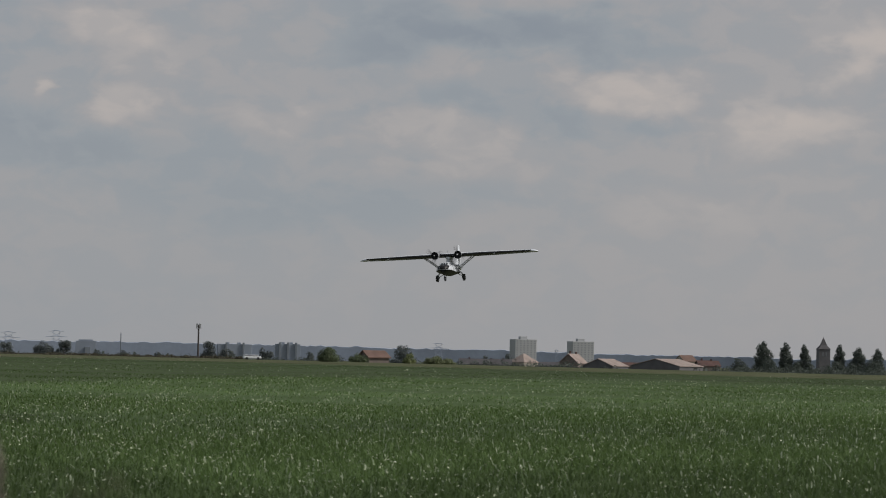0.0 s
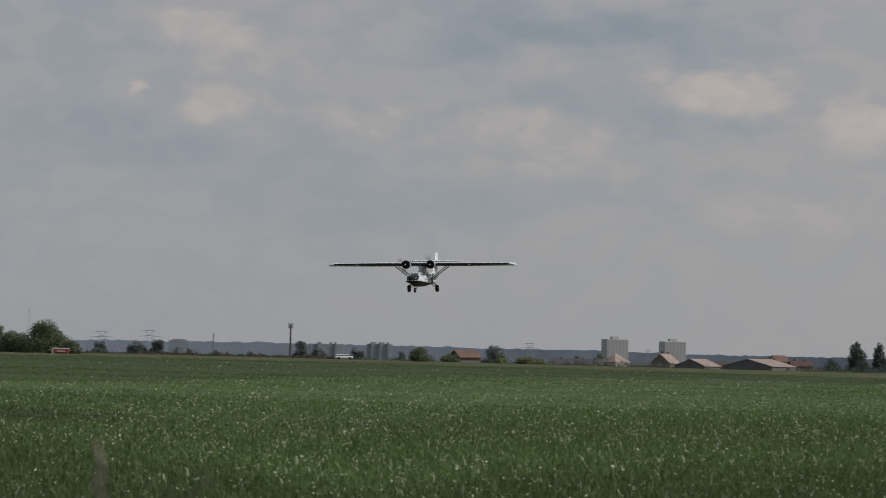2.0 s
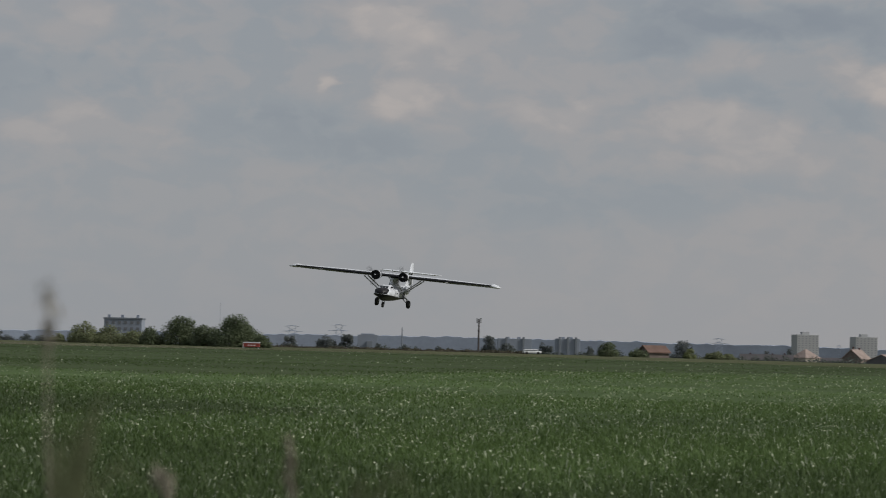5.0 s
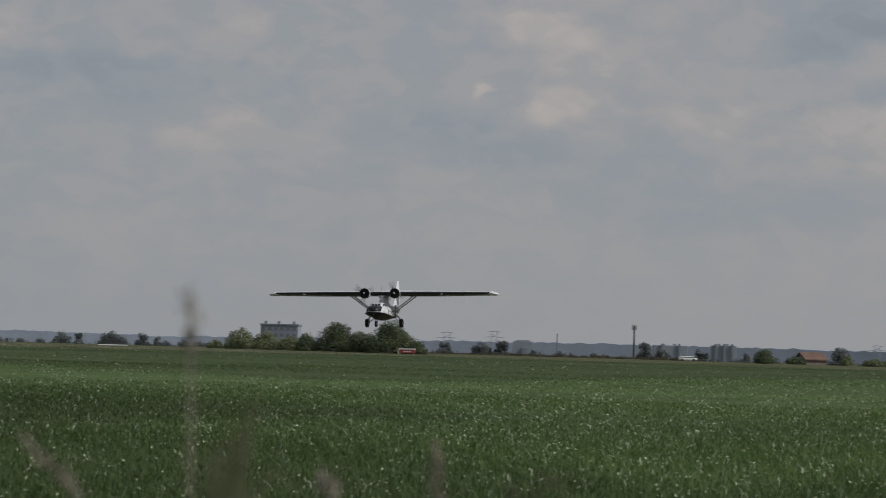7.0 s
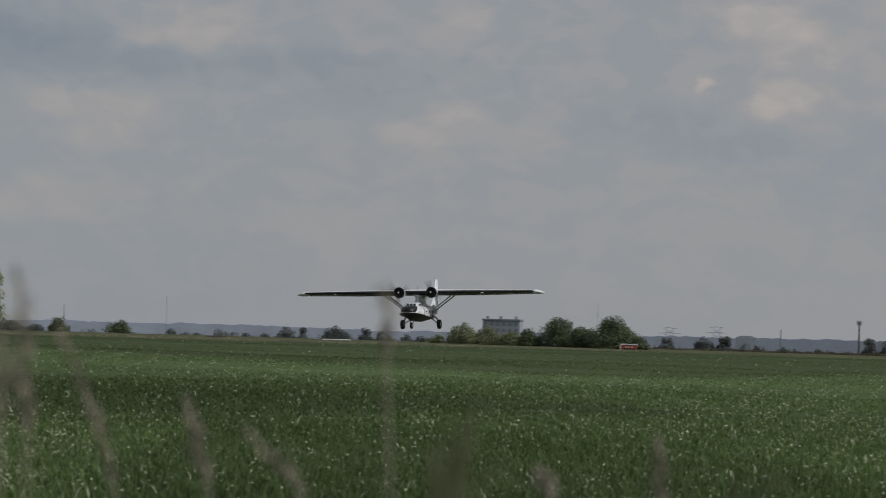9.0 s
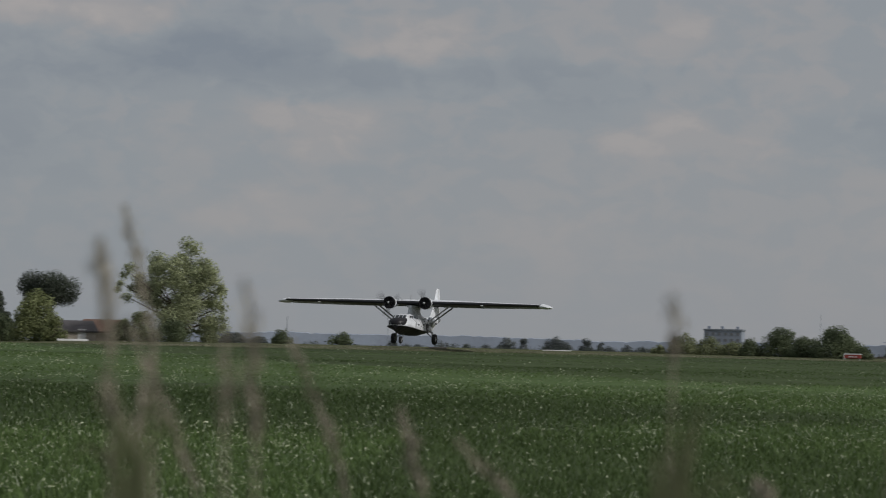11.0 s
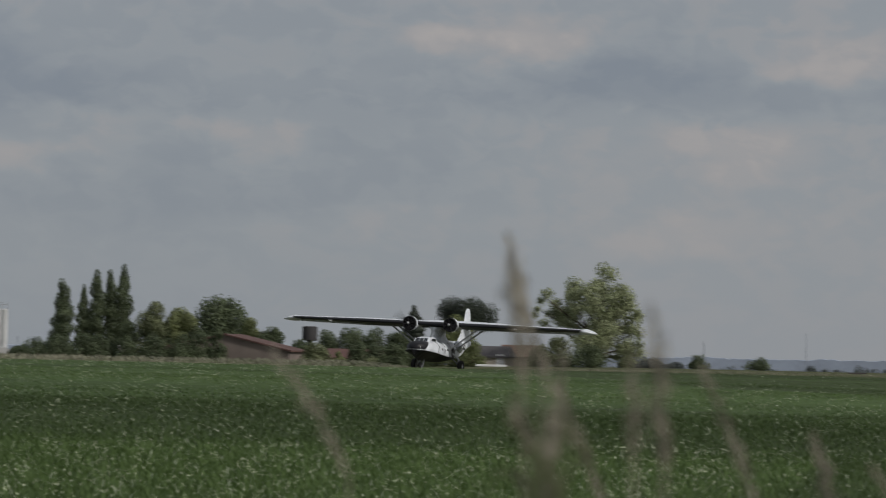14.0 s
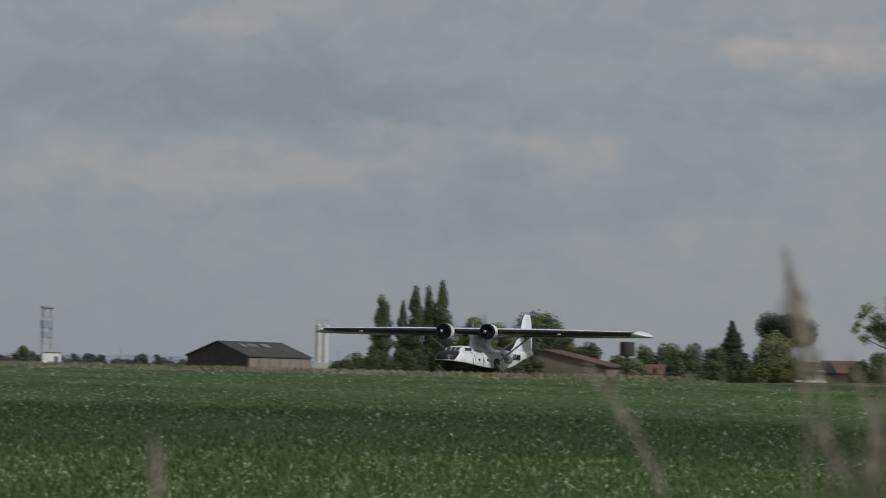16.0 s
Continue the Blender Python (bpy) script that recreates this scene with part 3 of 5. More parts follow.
def build_hedgerows():
    """Low scrub along the far edge of the plain, too small to count."""
    rng = np.random.default_rng(31)
    for d, z0, z1, a0, a1, count, ma in ((1180, -0.2, 2.6, -10.5, 4, 420, M_LEAF_HAZE), (1240, 0.2, 3.4, 4, 26, 520, M_LEAF_HAZE), (1280, 0.6, 5.0, 37, 48, 300, M_LEAF_FAR_HAZE), (690, 0.4, 1.5, 4.5, 12, 240, M_SCRUB)):
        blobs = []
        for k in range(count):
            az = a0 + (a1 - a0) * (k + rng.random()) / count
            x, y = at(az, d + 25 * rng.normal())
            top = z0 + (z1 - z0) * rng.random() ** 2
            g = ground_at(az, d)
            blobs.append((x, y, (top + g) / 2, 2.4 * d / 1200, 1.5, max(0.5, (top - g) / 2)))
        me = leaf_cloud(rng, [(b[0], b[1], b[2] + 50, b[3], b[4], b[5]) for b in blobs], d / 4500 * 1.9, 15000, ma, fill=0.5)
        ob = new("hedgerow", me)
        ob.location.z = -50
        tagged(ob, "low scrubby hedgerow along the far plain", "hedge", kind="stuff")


build_hedgerows()


# ---- trees and bushes ----
def big_tree():
    """A tall airy tree: limbs fan out from one trunk, each with its own clump."""
    rng = np.random.default_rng(77)
    ob = thing("tree", 25.72, 430, 0, None, "tall airy grey green tree beside the farmhouse", "tree")
    clumps = [(2.5, 15.0, 3.2), (0.4, 11.6, 3.9), (4.7, 9.8, 3.2), (5.9, 7.0, 2.2), (-3.2, 13.4, 2.4), (-7.9, 12.6, 1.5), (-9.3, 10.3, 1.2), (-6.8, 9.4, 2.0), (-4.0, 9.8, 2.8),
              (3.4, 5.2, 3.1), (0.4, 6.2, 3.5), (-4.6, 7.4, 2.4), (4.6, 13.0, 2.2), (0.2, 15.0, 2.0), (-1.0, 8.6, 3.0), (6.6, 9.2, 1.4), (-5.6, 11.6, 1.5), (2.6, 8.4, 3.0),
              (5.6, 4.0, 2.2), (4.2, 2.8, 2.4), (1.2, 3.4, 2.8), (-1.8, 4.6, 2.6), (-3.0, 11.4, 2.4), (1.4, 13.2, 2.8), (5.4, 11.4, 1.8), (-7.2, 11.0, 1.6)]
    blobs = []
    for x, z, r in clumps:
        z *= 0.94
        x += 0.6 if x < -5 else 0.0
        y = rng.normal() * 2.0
        for _ in range(4):
            o = rng.normal(size=3) * r * 0.45
            q = r * (0.48 + 0.34 * rng.random())
            blobs.append((x * 1.08 + o[0], y + o[1], z + o[2], q, q, q * 0.85))
    part("crown", leaf_cloud(rng, blobs, 0.18, 37000, M_LEAF_PALE, fill=0.95), None, ob)
    bm = bm_tube([(0, 0, -0.3), (0.2, 0, 4), (0.9, 0, 9), (2.2, 0, 14)], [0.55, 0.42, 0.28, 0.07], 8)
    for k in range(0, len(blobs), 3):
        bx, by, bz = blobs[k][:3]
        z0 = max(1.5, bz * 0.45)
        bm_tube([(0.1 * z0, 0, z0), (bx * 0.5, by * 0.5, (z0 + bz) / 2), (bx, by, bz)], [0.2, 0.13, 0.04], 5, bm)
    part("trunk", bm, M_BARK, ob)


def build_trees():
    cyp = "slender dark green poplar beside the church"
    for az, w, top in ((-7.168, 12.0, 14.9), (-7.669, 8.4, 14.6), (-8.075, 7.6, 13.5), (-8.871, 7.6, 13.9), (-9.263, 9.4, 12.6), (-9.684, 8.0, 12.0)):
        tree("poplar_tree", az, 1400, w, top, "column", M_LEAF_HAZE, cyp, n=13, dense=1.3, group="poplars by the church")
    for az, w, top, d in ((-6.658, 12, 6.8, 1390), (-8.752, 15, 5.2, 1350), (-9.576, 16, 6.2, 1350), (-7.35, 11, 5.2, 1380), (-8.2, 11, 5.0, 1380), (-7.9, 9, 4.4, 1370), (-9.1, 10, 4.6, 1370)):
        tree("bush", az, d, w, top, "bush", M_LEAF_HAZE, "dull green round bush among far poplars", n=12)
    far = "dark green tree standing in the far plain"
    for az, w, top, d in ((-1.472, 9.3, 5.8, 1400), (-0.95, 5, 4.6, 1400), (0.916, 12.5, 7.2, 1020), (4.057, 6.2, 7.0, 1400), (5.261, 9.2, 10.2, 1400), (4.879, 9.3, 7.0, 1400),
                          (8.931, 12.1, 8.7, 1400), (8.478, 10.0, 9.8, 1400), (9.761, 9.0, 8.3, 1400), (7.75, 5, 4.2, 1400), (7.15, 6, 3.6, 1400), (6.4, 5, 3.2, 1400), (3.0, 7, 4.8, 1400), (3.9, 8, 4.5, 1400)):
        tree("tree", az, d, w * 1.15, top, "bush", M_LEAF_FAR_HAZE, far, n=16)
    for az, w, top, d, ma in ((0.148, 4.9, 2.55, 630, M_LEAF_OLIVE), (0.753, 3.6, 3.0, 620, M_LEAF_YEL), (1.898, 5.4, 2.95, 610, M_LEAF), (0.3, 3.5, 2.2, 630, M_LEAF_OLIVE), (-0.1, 4, 2.0, 640, M_LEAF_OLIVE)):
        tree("bush", az, d, w, top, "bush", ma, "rounded green bush at the edge of the plain", n=12)
    tree("tree", 2.587, 560, 5.4, 4.3, "bush", M_LEAF, "dark rounded tree at the far field edge", n=16)
    for az, w, top, d in ((10.98, 8.6, 6.6, 420), (12.20, 7.4, 6.4, 430), (11.6, 7.0, 4.8, 425), (12.85, 4.6, 4.3, 430), (10.35, 3.6, 3.4, 418), (10.65, 6.0, 5.2, 424)):
        tree("bush", az, d, w, top, "bush", M_LEAF, "large dark green thicket beside the airfield", n=26, dense=1.2)
    for az, w, top, d in ((14.35, 5.8, 5.2, 440), (13.75, 6.0, 4.7, 440), (13.25, 5.0, 3.8, 436), (14.9, 3.4, 2.8, 440)):
        tree("bush", az, d, w, top, "bush", M_LEAF_OLIVE, "grey green thicket beside the airfield", n=20)
    tree("tree", 22.066, 520, 5.6, 4.3, "bush", M_LEAF, "lone dark rounded bush on the airfield edge", n=16)
    tree("tree", 23.382, 500, 4.8, 4.5, "bush", M_LEAF, "lone dark rounded bush on the airfield edge", n=16)
    tree("tree", 24.6, 520, 4.0, 4.0, "bush", M_LEAF_FAR_HAZE, "lone dark rounded bush on the airfield edge", n=14)
    row = ((20.894, 8, 4.5), (20.327, 7, 2.8), (19.703, 15, 5.6), (18.787, 7, 3.6), (18.318, 12, 7.9), (17.939, 6.5, 7.6), (17.276, 11, 9.2), (17.005, 11, 6.2), (16.515, 7.5, 9.6),
           (16.0, 9, 4.0), (15.6, 8, 4.6), (15.1, 12, 3.6), (20.6, 9, 2.9), (19.2, 9, 3.4), (16.2, 5, 6.0), (15.3, 10, 4.5))
    for i, (az, w, top) in enumerate(row):
        tree("tree", az, 1400, w * 1.35, top, "bush", M_LEAF_FAR_HAZE, far, n=16)
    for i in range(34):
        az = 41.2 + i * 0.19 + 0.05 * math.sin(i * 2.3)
        tree("tree", az, 1300 + 60 * math.sin(i * 1.7), 9 + 3 * math.sin(i * 1.3), 4.9 + 1.7 * math.sin(i * 0.9) + 0.9 * math.sin(i * 2.7), "round", M_LEAF_FAR_HAZE, far, n=8, base=0.5)
    tree("bush", 45.649, 500, 4.6, 4.6, "bush", M_LEAF, "dark bush near a lattice tower", n=14)
    # farm
    big_tree()
    for az, d, w, top, ma, lb in ((26.95, 420, 4.6, 5.4, M_LEAF_OLIVE, "shaggy grey green bush under the tall tree"), (26.5, 418, 5.6, 6.6, M_LEAF_OLIVE, "shaggy grey green bush under the tall tree"),
                                  (25.85, 416, 7.0, 5.2, M_LEAF, "dark bush under the tall tree"), (25.0, 420, 3.4, 3.4, M_LEAF_OLIVE, "low pale bush under the tall tree")):
        tree("bush", az, d, w, top, "bush", ma, lb, n=18)
    tree("bush", 24.4, 620, 6.5, 4.0, "bush", M_LEAF_FAR_HAZE, "bushes behind the tall tree, blue green with painted haze", n=10)
    tree("bush", 23.9, 640, 5.5, 3.3, "bush", M_LEAF_FAR_HAZE, "bushes behind the tall tree, blue green with painted haze", n=10)
    tree("pine_tree", 28.58, 470, 11.2, 14.3, "flat", M_NEEDLE, "umbrella shaped dark pine with a bare trunk", n=26, dense=1.7, base=5.6)
    tree("fir_tree", 29.79, 460, 7.4, 11.5, "cone", M_NEEDLE, "dark conical fir tree", n=11, dense=1.7)
    tree("tree", 28.85, 440, 9.6, 9.8, "bush", M_LEAF_YEL, "yellow green drooping willow", n=38, dense=1.3, size=0.2)
    tree("bush", 28.45, 434, 4.8, 5.4, "bush", M_LEAF_YEL, "yellow green bush under the willow", n=14)
    for az, w, top in ((31.75, 7.0, 6.9), (31.2, 8.0, 7.7), (30.65, 7.5, 7.4), (30.15, 7.0, 7.4), (32.3, 6.0, 5.4), (29.6, 6.5, 6.0), (33.0, 6.0, 4.8)):
        tree("bush", az, 452, w, top, "bush", M_LEAF, "tall dark green hedge", n=16, group="farm hedge")
    tree("bush", 32.0, 384, 5.6, 4.2, "bush", M_LEAF_OLIVE, "grey green bush before the brick shed", n=16)
    tree("bush", 31.45, 384, 2.6, 3.0, "bush", M_LEAF_YEL, "small pale bush before the shed", n=10)
    for az, w, top in ((31.0, 4.6, 4.4), (30.6, 4.8, 5.0), (30.2, 4.8, 4.8)):
        tree("bush", az, 390, w, top, "bush", M_LEAF, "dark green hedge before the farm roof", n=16, group="farm hedge")
    tree("bush", 30.75, 384, 3.0, 2.5, "bush", M_LEAF_OLIVE, "small pale bush before the shed", n=10)
    tree("tree", 34.12, 470, 14.4, 13.9, "bush", M_LEAF, "dense dark dome shaped tree", n=46, dense=1.6, size=0.27)
    for az, w, top, ma in ((35.05, 7.0, 10.6, M_LEAF_YEL), (35.65, 8.0, 11.4, M_LEAF_OLIVE), (33.45, 5.5, 9.2, M_LEAF_YEL), (36.15, 4.5, 7.5, M_LEAF), (35.4, 7.0, 7.5, M_LEAF), (34.8, 6.0, 8.0, M_LEAF), (33.2, 6.0, 7.4, M_LEAF), (32.98, 5.0, 7.6, M_LEAF)):
        tree("tree", az, 452, w, top, "round", ma, "rounded garden tree behind the farm", n=18, base=0.3)
    for az, w, top in ((34.2, 3.6, 6.4), (34.6, 4.4, 5.8), (35.0, 6.0, 5.6), (35.6, 6.0, 5.2), (36.2, 4.5, 4.6)):
        tree("bush", az, 404, w, top, "bush", M_LEAF, "dark hedge before the farm shed", n=16, group="farm hedge")
    for az, w, top in ((37.653, 5.4, 16.6), (37.203, 3.1, 15.6), (36.88, 4.8, 18.6), (36.60, 4.0, 18.7), (36.33, 4.6, 19.8)):
        tree("poplar_tree", az, 520, w, top, "column", M_LEAF, "tall narrow dark poplar in a row", n=12, group="poplar row", dense=1.1)
    for az, w, top in ((38.3, 6.5, 4.6), (37.75, 7.5, 5.4), (37.2, 7.5, 5.8), (36.75, 6.5, 5.5), (38.65, 4, 3.2)):
        tree("bush", az, 455, w, top, "bush", M_LEAF, "dark green hedge under the poplars", n=16, group="poplar hedge")


build_trees()


# ---- buildings ----
def bm_gable(w, d, eave, ridge, over=0.4, thick=0.25, hip=0.0):
    """A gable roof along x; hip pulls in the ridge's ends."""
    bm = bmesh.new()
    x0, x1, y0, y1 = -w / 2 - over, w / 2 + over, -d / 2 - over, d / 2 + over
    lo, hi = [], []
    for dz, out in ((0, lo), (thick, hi)):
        for x, y, z in ((x0, y0, eave), (x1, y0, eave), (x1, y1, eave), (x0, y1, eave), (x0 + hip, 0, ridge), (x1 - hip, 0, ridge)):
            out.append(bm.verts.new((x, y, z + dz)))
    for v, flip in ((lo, True), (hi, False)):
        for f in ((0, 1, 5, 4), (2, 3, 4, 5)):
            q = [v[i] for i in f]
            bm.faces.new(q[::-1] if flip else q)
        if hip:
            for f in ((3, 0, 4), (1, 2, 5)):
                q = [v[i] for i in f]
                bm.faces.new(q[::-1] if flip else q)
    border = (0, 1, 2, 3) if hip else (0, 1, 5, 2, 3, 4)
    for i, k in zip(border, border[1:] + border[:1]):
        bm.faces.new((lo[i], lo[k], hi[k], hi[i]))
    bmesh.ops.recalc_face_normals(bm, faces=bm.faces)
    return bm


def bm_walls(w, d, eave, ridge, hip=False):
    """A block with gable ends to the left and right (x)."""
    bm = bmesh.new()
    x, y = w / 2, d / 2
    v = [bm.verts.new(p) for p in ((-x, -y, -0.3), (x, -y, -0.3), (x, y, -0.3), (-x, y, -0.3), (-x, -y, eave), (x, -y, eave), (x, y, eave), (-x, y, eave))]
    if hip:
        v2 = None
        for f in ((0, 1, 5, 4), (1, 2, 6, 5), (2, 3, 7, 6), (3, 0, 4, 7), (4, 5, 6, 7), (3, 2, 1, 0)):
            bm.faces.new([v[i] for i in f])
    else:
        a, b = bm.verts.new((-x, 0, ridge)), bm.verts.new((x, 0, ridge))
        bm.faces.new((v[0], v[1], v[5], v[4]))
        bm.faces.new((v[1], v[2], v[6], b, v[5]))
        bm.faces.new((v[2], v[3], v[7], v[6]))
        bm.faces.new((v[3], v[0], v[4], a, v[7]))
        bm.faces.new((v[4], v[5], b, a))
        bm.faces.new((v[6], v[7], a, b))
        bm.faces.new((v[3], v[2], v[1], v[0]))
    bmesh.ops.recalc_face_normals(bm, faces=bm.faces)
    return bm


def house(name, az, d, turn, w, dep, eave, ridge, wall, roof, label, z=None, hip=0.0, chimneys=(), windows=(), doors=(), category="house"):
    """eave and ridge are heights over the ground; openings are (x, z, width, height) on the front."""
    ob = thing(name, az, d, turn, z, label, category)
    part("wall", bm_walls(w, dep, eave, ridge - 0.02, hip > 0), wall, ob)
    part("roof", bm_gable(w, dep, eave - 0.1, ridge, hip=hip), roof, ob)
    for x, y, top in chimneys:
        bm = bm_box(x - 0.35, x + 0.35, y - 0.35, y + 0.35, eave, top, 0.04)
        bm_box(x - 0.45, x + 0.45, y - 0.45, y + 0.45, top, top + 0.18, 0.03, bm)
        part("chimney", bm, M_TILE_RED, ob)
    for x, zc, ww, hh in windows:
        part("window", bm_box(x - ww / 2, x + ww / 2, -dep / 2 - 0.06, -dep / 2 + 0.1, zc - hh / 2, zc + hh / 2, 0.02), M_WINDOW, ob)
    for x, zc, ww, hh in doors:
        part("door", bm_box(x - ww / 2, x + ww / 2, -dep / 2 - 0.08, -dep / 2 + 0.1, zc - hh / 2, zc + hh / 2, 0.02), M_SIGN, ob)
    return ob


def build_village():
    # roofs behind the field: gable ends look at the camera, light slopes to the right
    G = ground_at(-4, 1120)
    house("barn", -5.03, 1120, 62, 22, 24, EYE - 1.0 - G, EYE + 2.0 - G, M_GABLE_HAZE, M_TILE_PINK, "wide low barn with a pale pink tiled roof", category="barn")
    house("barn", -3.66, 1150, 62, 15, 15, EYE - 1.5 - G, EYE + 1.6 - G, M_GABLE_HAZE, M_TILE_PINK, "low barn with a pale tiled roof", category="barn")
    house("house", -2.93, 1280, 58, 9, 11, EYE - 0.6 - G, EYE + 4.0 - G, M_BROWN, M_TILE_PINK, "old house with steep tiled roof and chimneys", chimneys=((-2.5, 0.3, EYE + 5.4 - G), (3, 0.2, EYE + 4.9 - G)))
    house("house", -5.45, 1440, 40, 9, 8, EYE + 1.5 - G, EYE + 4.9 - G, M_WALL, M_TILE, "house with a bright orange tiled roof")
    house("house", -5.93, 1280, 20, 11, 8, EYE - 0.8 - G, EYE + 1.9 - G, M_BROWN, M_TILE_RED, "low brown house with chimneys", chimneys=((-3, 0, EYE + 2.9 - G), (2, 0, EYE + 2.6 - G)))
    house("house", -4.35, 1300, 5, 16, 8, EYE - 2.0 - G, EYE + 0.2 - G, M_BROWN, M_TILE_RED, "long low red brown roof between barns")
    house("house", -1.82, 1280, 45, 10, 10, EYE - 0.6 - G, EYE + 3.6 - G, M_WALL, M_TILE_PINK, "house with a pale pyramid roof", hip=4.9)
    house("house", -0.95, 1280, 2, 26, 9, EYE - 2.2 - G, EYE + 0.6 - G, M_BROWN, M_SLATE, "long terrace with a dark grey brown roof", chimneys=((-8, 0, EYE + 1.2 - G), (3, 0, EYE + 1.1 - G), (9, 0, EYE + 1.3 - G)))
    house("house", -2.3, 1300, 2, 14, 8, EYE - 2.2 - G, EYE - 0.4 - G, M_BROWN, M_SLATE, "low dark roofed outbuilding")
    house("house", 1.56, 630, 28, 5.6, 5.6, 1.2, 2.8, M_BROWN, M_TILE, "small house with an orange tiled roof", chimneys=())
    # church
    ob = thing("church_tower", -8.497, 1500, 12, None, "square grey brown church tower with a dark pyramid spire", "church")
    g = ground_at(-8.5, 1500)
    e = EYE + 10.3 - g
    part("wall", bm_box(-3.4, 3.4, -3.4, 3.4, -0.5, e, 0.1), M_GABLE_HAZE, ob)
    bm = bmesh.new()
    base = [bm.verts.new(p) for p in ((-3.7, -3.7, e), (3.7, -3.7, e), (3.7, 3.7, e), (-3.7, 3.7, e))]
    mid = [bm.verts.new((v.co.x * 0.46, v.co.y * 0.46, e + 2.4)) for v in base]
    tip = bm.verts.new((0, 0, e + 7.2))
    for i in range(4):
        bm.faces.new((base[i], base[(i + 1) % 4], mid[(i + 1) % 4], mid[i]))
        bm.faces.new((mid[i], mid[(i + 1) % 4], tip))
    bm.faces.new(base[::-1])
    part("spire", bm, M_SLATE, ob)
    for x in (-1.0, 1.0):
        part("window", bm_box(x - 0.45, x + 0.45, -3.48, -3.2, e - 4.2, e - 1.6, 0.03), M_WINDOW, ob, "belfry opening")
    # apartment towers
    for az, top in ((-1.797, 29.0), (-3.087, 27.6)):
        ob = thing("apartment_tower", az, 3200, 18, None, "pale concrete apartment tower with rows of windows", "tower block", "twin apartment towers")
        h = top - ground_at(az, 3200)
        part("wall", bm_box(-14, 14, -12, 12, -1, h, 0.2), M_TOWER, ob)
        part("roof_house", bm_box(-5, 4, -4, 4, h, h + 3.6, 0.1), M_TOWER, ob)
        win_a = bm_box(-1.0, 1.0, -12.15, -11.8, -0.75, 0.75)
        me = None
        for fl in range(11):
            z = h - 2.2 - 2.85 * fl
            for k in range(6):
                x = -11.5 + 4.6 * k
                if me is None:
                    o = part("window", win_a, M_WINDOW_FAR, ob, loc=(x, 0, z))
                    me = o.data
                else:
                    part("window", me, None, ob, loc=(x, 0, z))
                if k < 4:
                    part("window", me, None, ob, loc=Matrix.Translation((2.0, -9 + 6 * k, z)) @ Matrix.Rotation(radians(90), 4, "Z"))
    # grey works buildings, haze put into their wall colour
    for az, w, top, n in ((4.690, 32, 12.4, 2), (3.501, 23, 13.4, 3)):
        ob = thing("industrial_block", az, 2400, 4, None, "grey industrial block with painted haze and dark uprights", "industrial building")
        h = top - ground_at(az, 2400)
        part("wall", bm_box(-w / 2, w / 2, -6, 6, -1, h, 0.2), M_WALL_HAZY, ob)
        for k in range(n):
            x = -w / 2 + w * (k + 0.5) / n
            part("stair_shaft", bm_box(x - 1.0, x + 1.0, -7.4, -6, -1, h + 1.5, 0.1), M_FAR_HAZE2, ob)
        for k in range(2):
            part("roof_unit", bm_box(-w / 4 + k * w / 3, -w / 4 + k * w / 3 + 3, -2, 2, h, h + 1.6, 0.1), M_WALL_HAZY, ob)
    ob = thing("apartment_block", 7.997, 2400, 0, None, "block with blue grey haze painted in", "building")
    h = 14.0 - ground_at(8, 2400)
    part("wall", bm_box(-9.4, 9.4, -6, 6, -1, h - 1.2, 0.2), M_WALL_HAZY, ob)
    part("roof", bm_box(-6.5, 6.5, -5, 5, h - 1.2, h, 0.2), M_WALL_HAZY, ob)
    part("wing", bm_box(-1.0, 4.5, -8.5, -6, -1, h - 7.0, 0.2), M_FAR_HAZE2, ob)
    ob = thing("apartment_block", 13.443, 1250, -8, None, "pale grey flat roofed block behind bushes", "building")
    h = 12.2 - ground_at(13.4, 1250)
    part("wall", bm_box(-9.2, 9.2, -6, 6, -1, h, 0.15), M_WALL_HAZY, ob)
    part("parapet", bm_box(-9.5, 9.5, -6.3, 6.3, h, h + 0.8, 0.05), M_FAR_HAZE2, ob)
    for x in (-7.5, -1, 6.5):
        part("roof_unit", bm_box(x - 0.7, x + 0.7, -1, 1, h + 0.8, h + 2.2, 0.05), M_WALL_HAZY, ob)
    for k in range(6):
        for zf in (1.6, 4.6, 7.6):
            part("window", bm_box(-8.4 + 3.0 * k, -6.9 + 3.0 * k, -6.12, -5.9, h - zf - 0.7, h - zf + 0.7), M_WINDOW, ob)


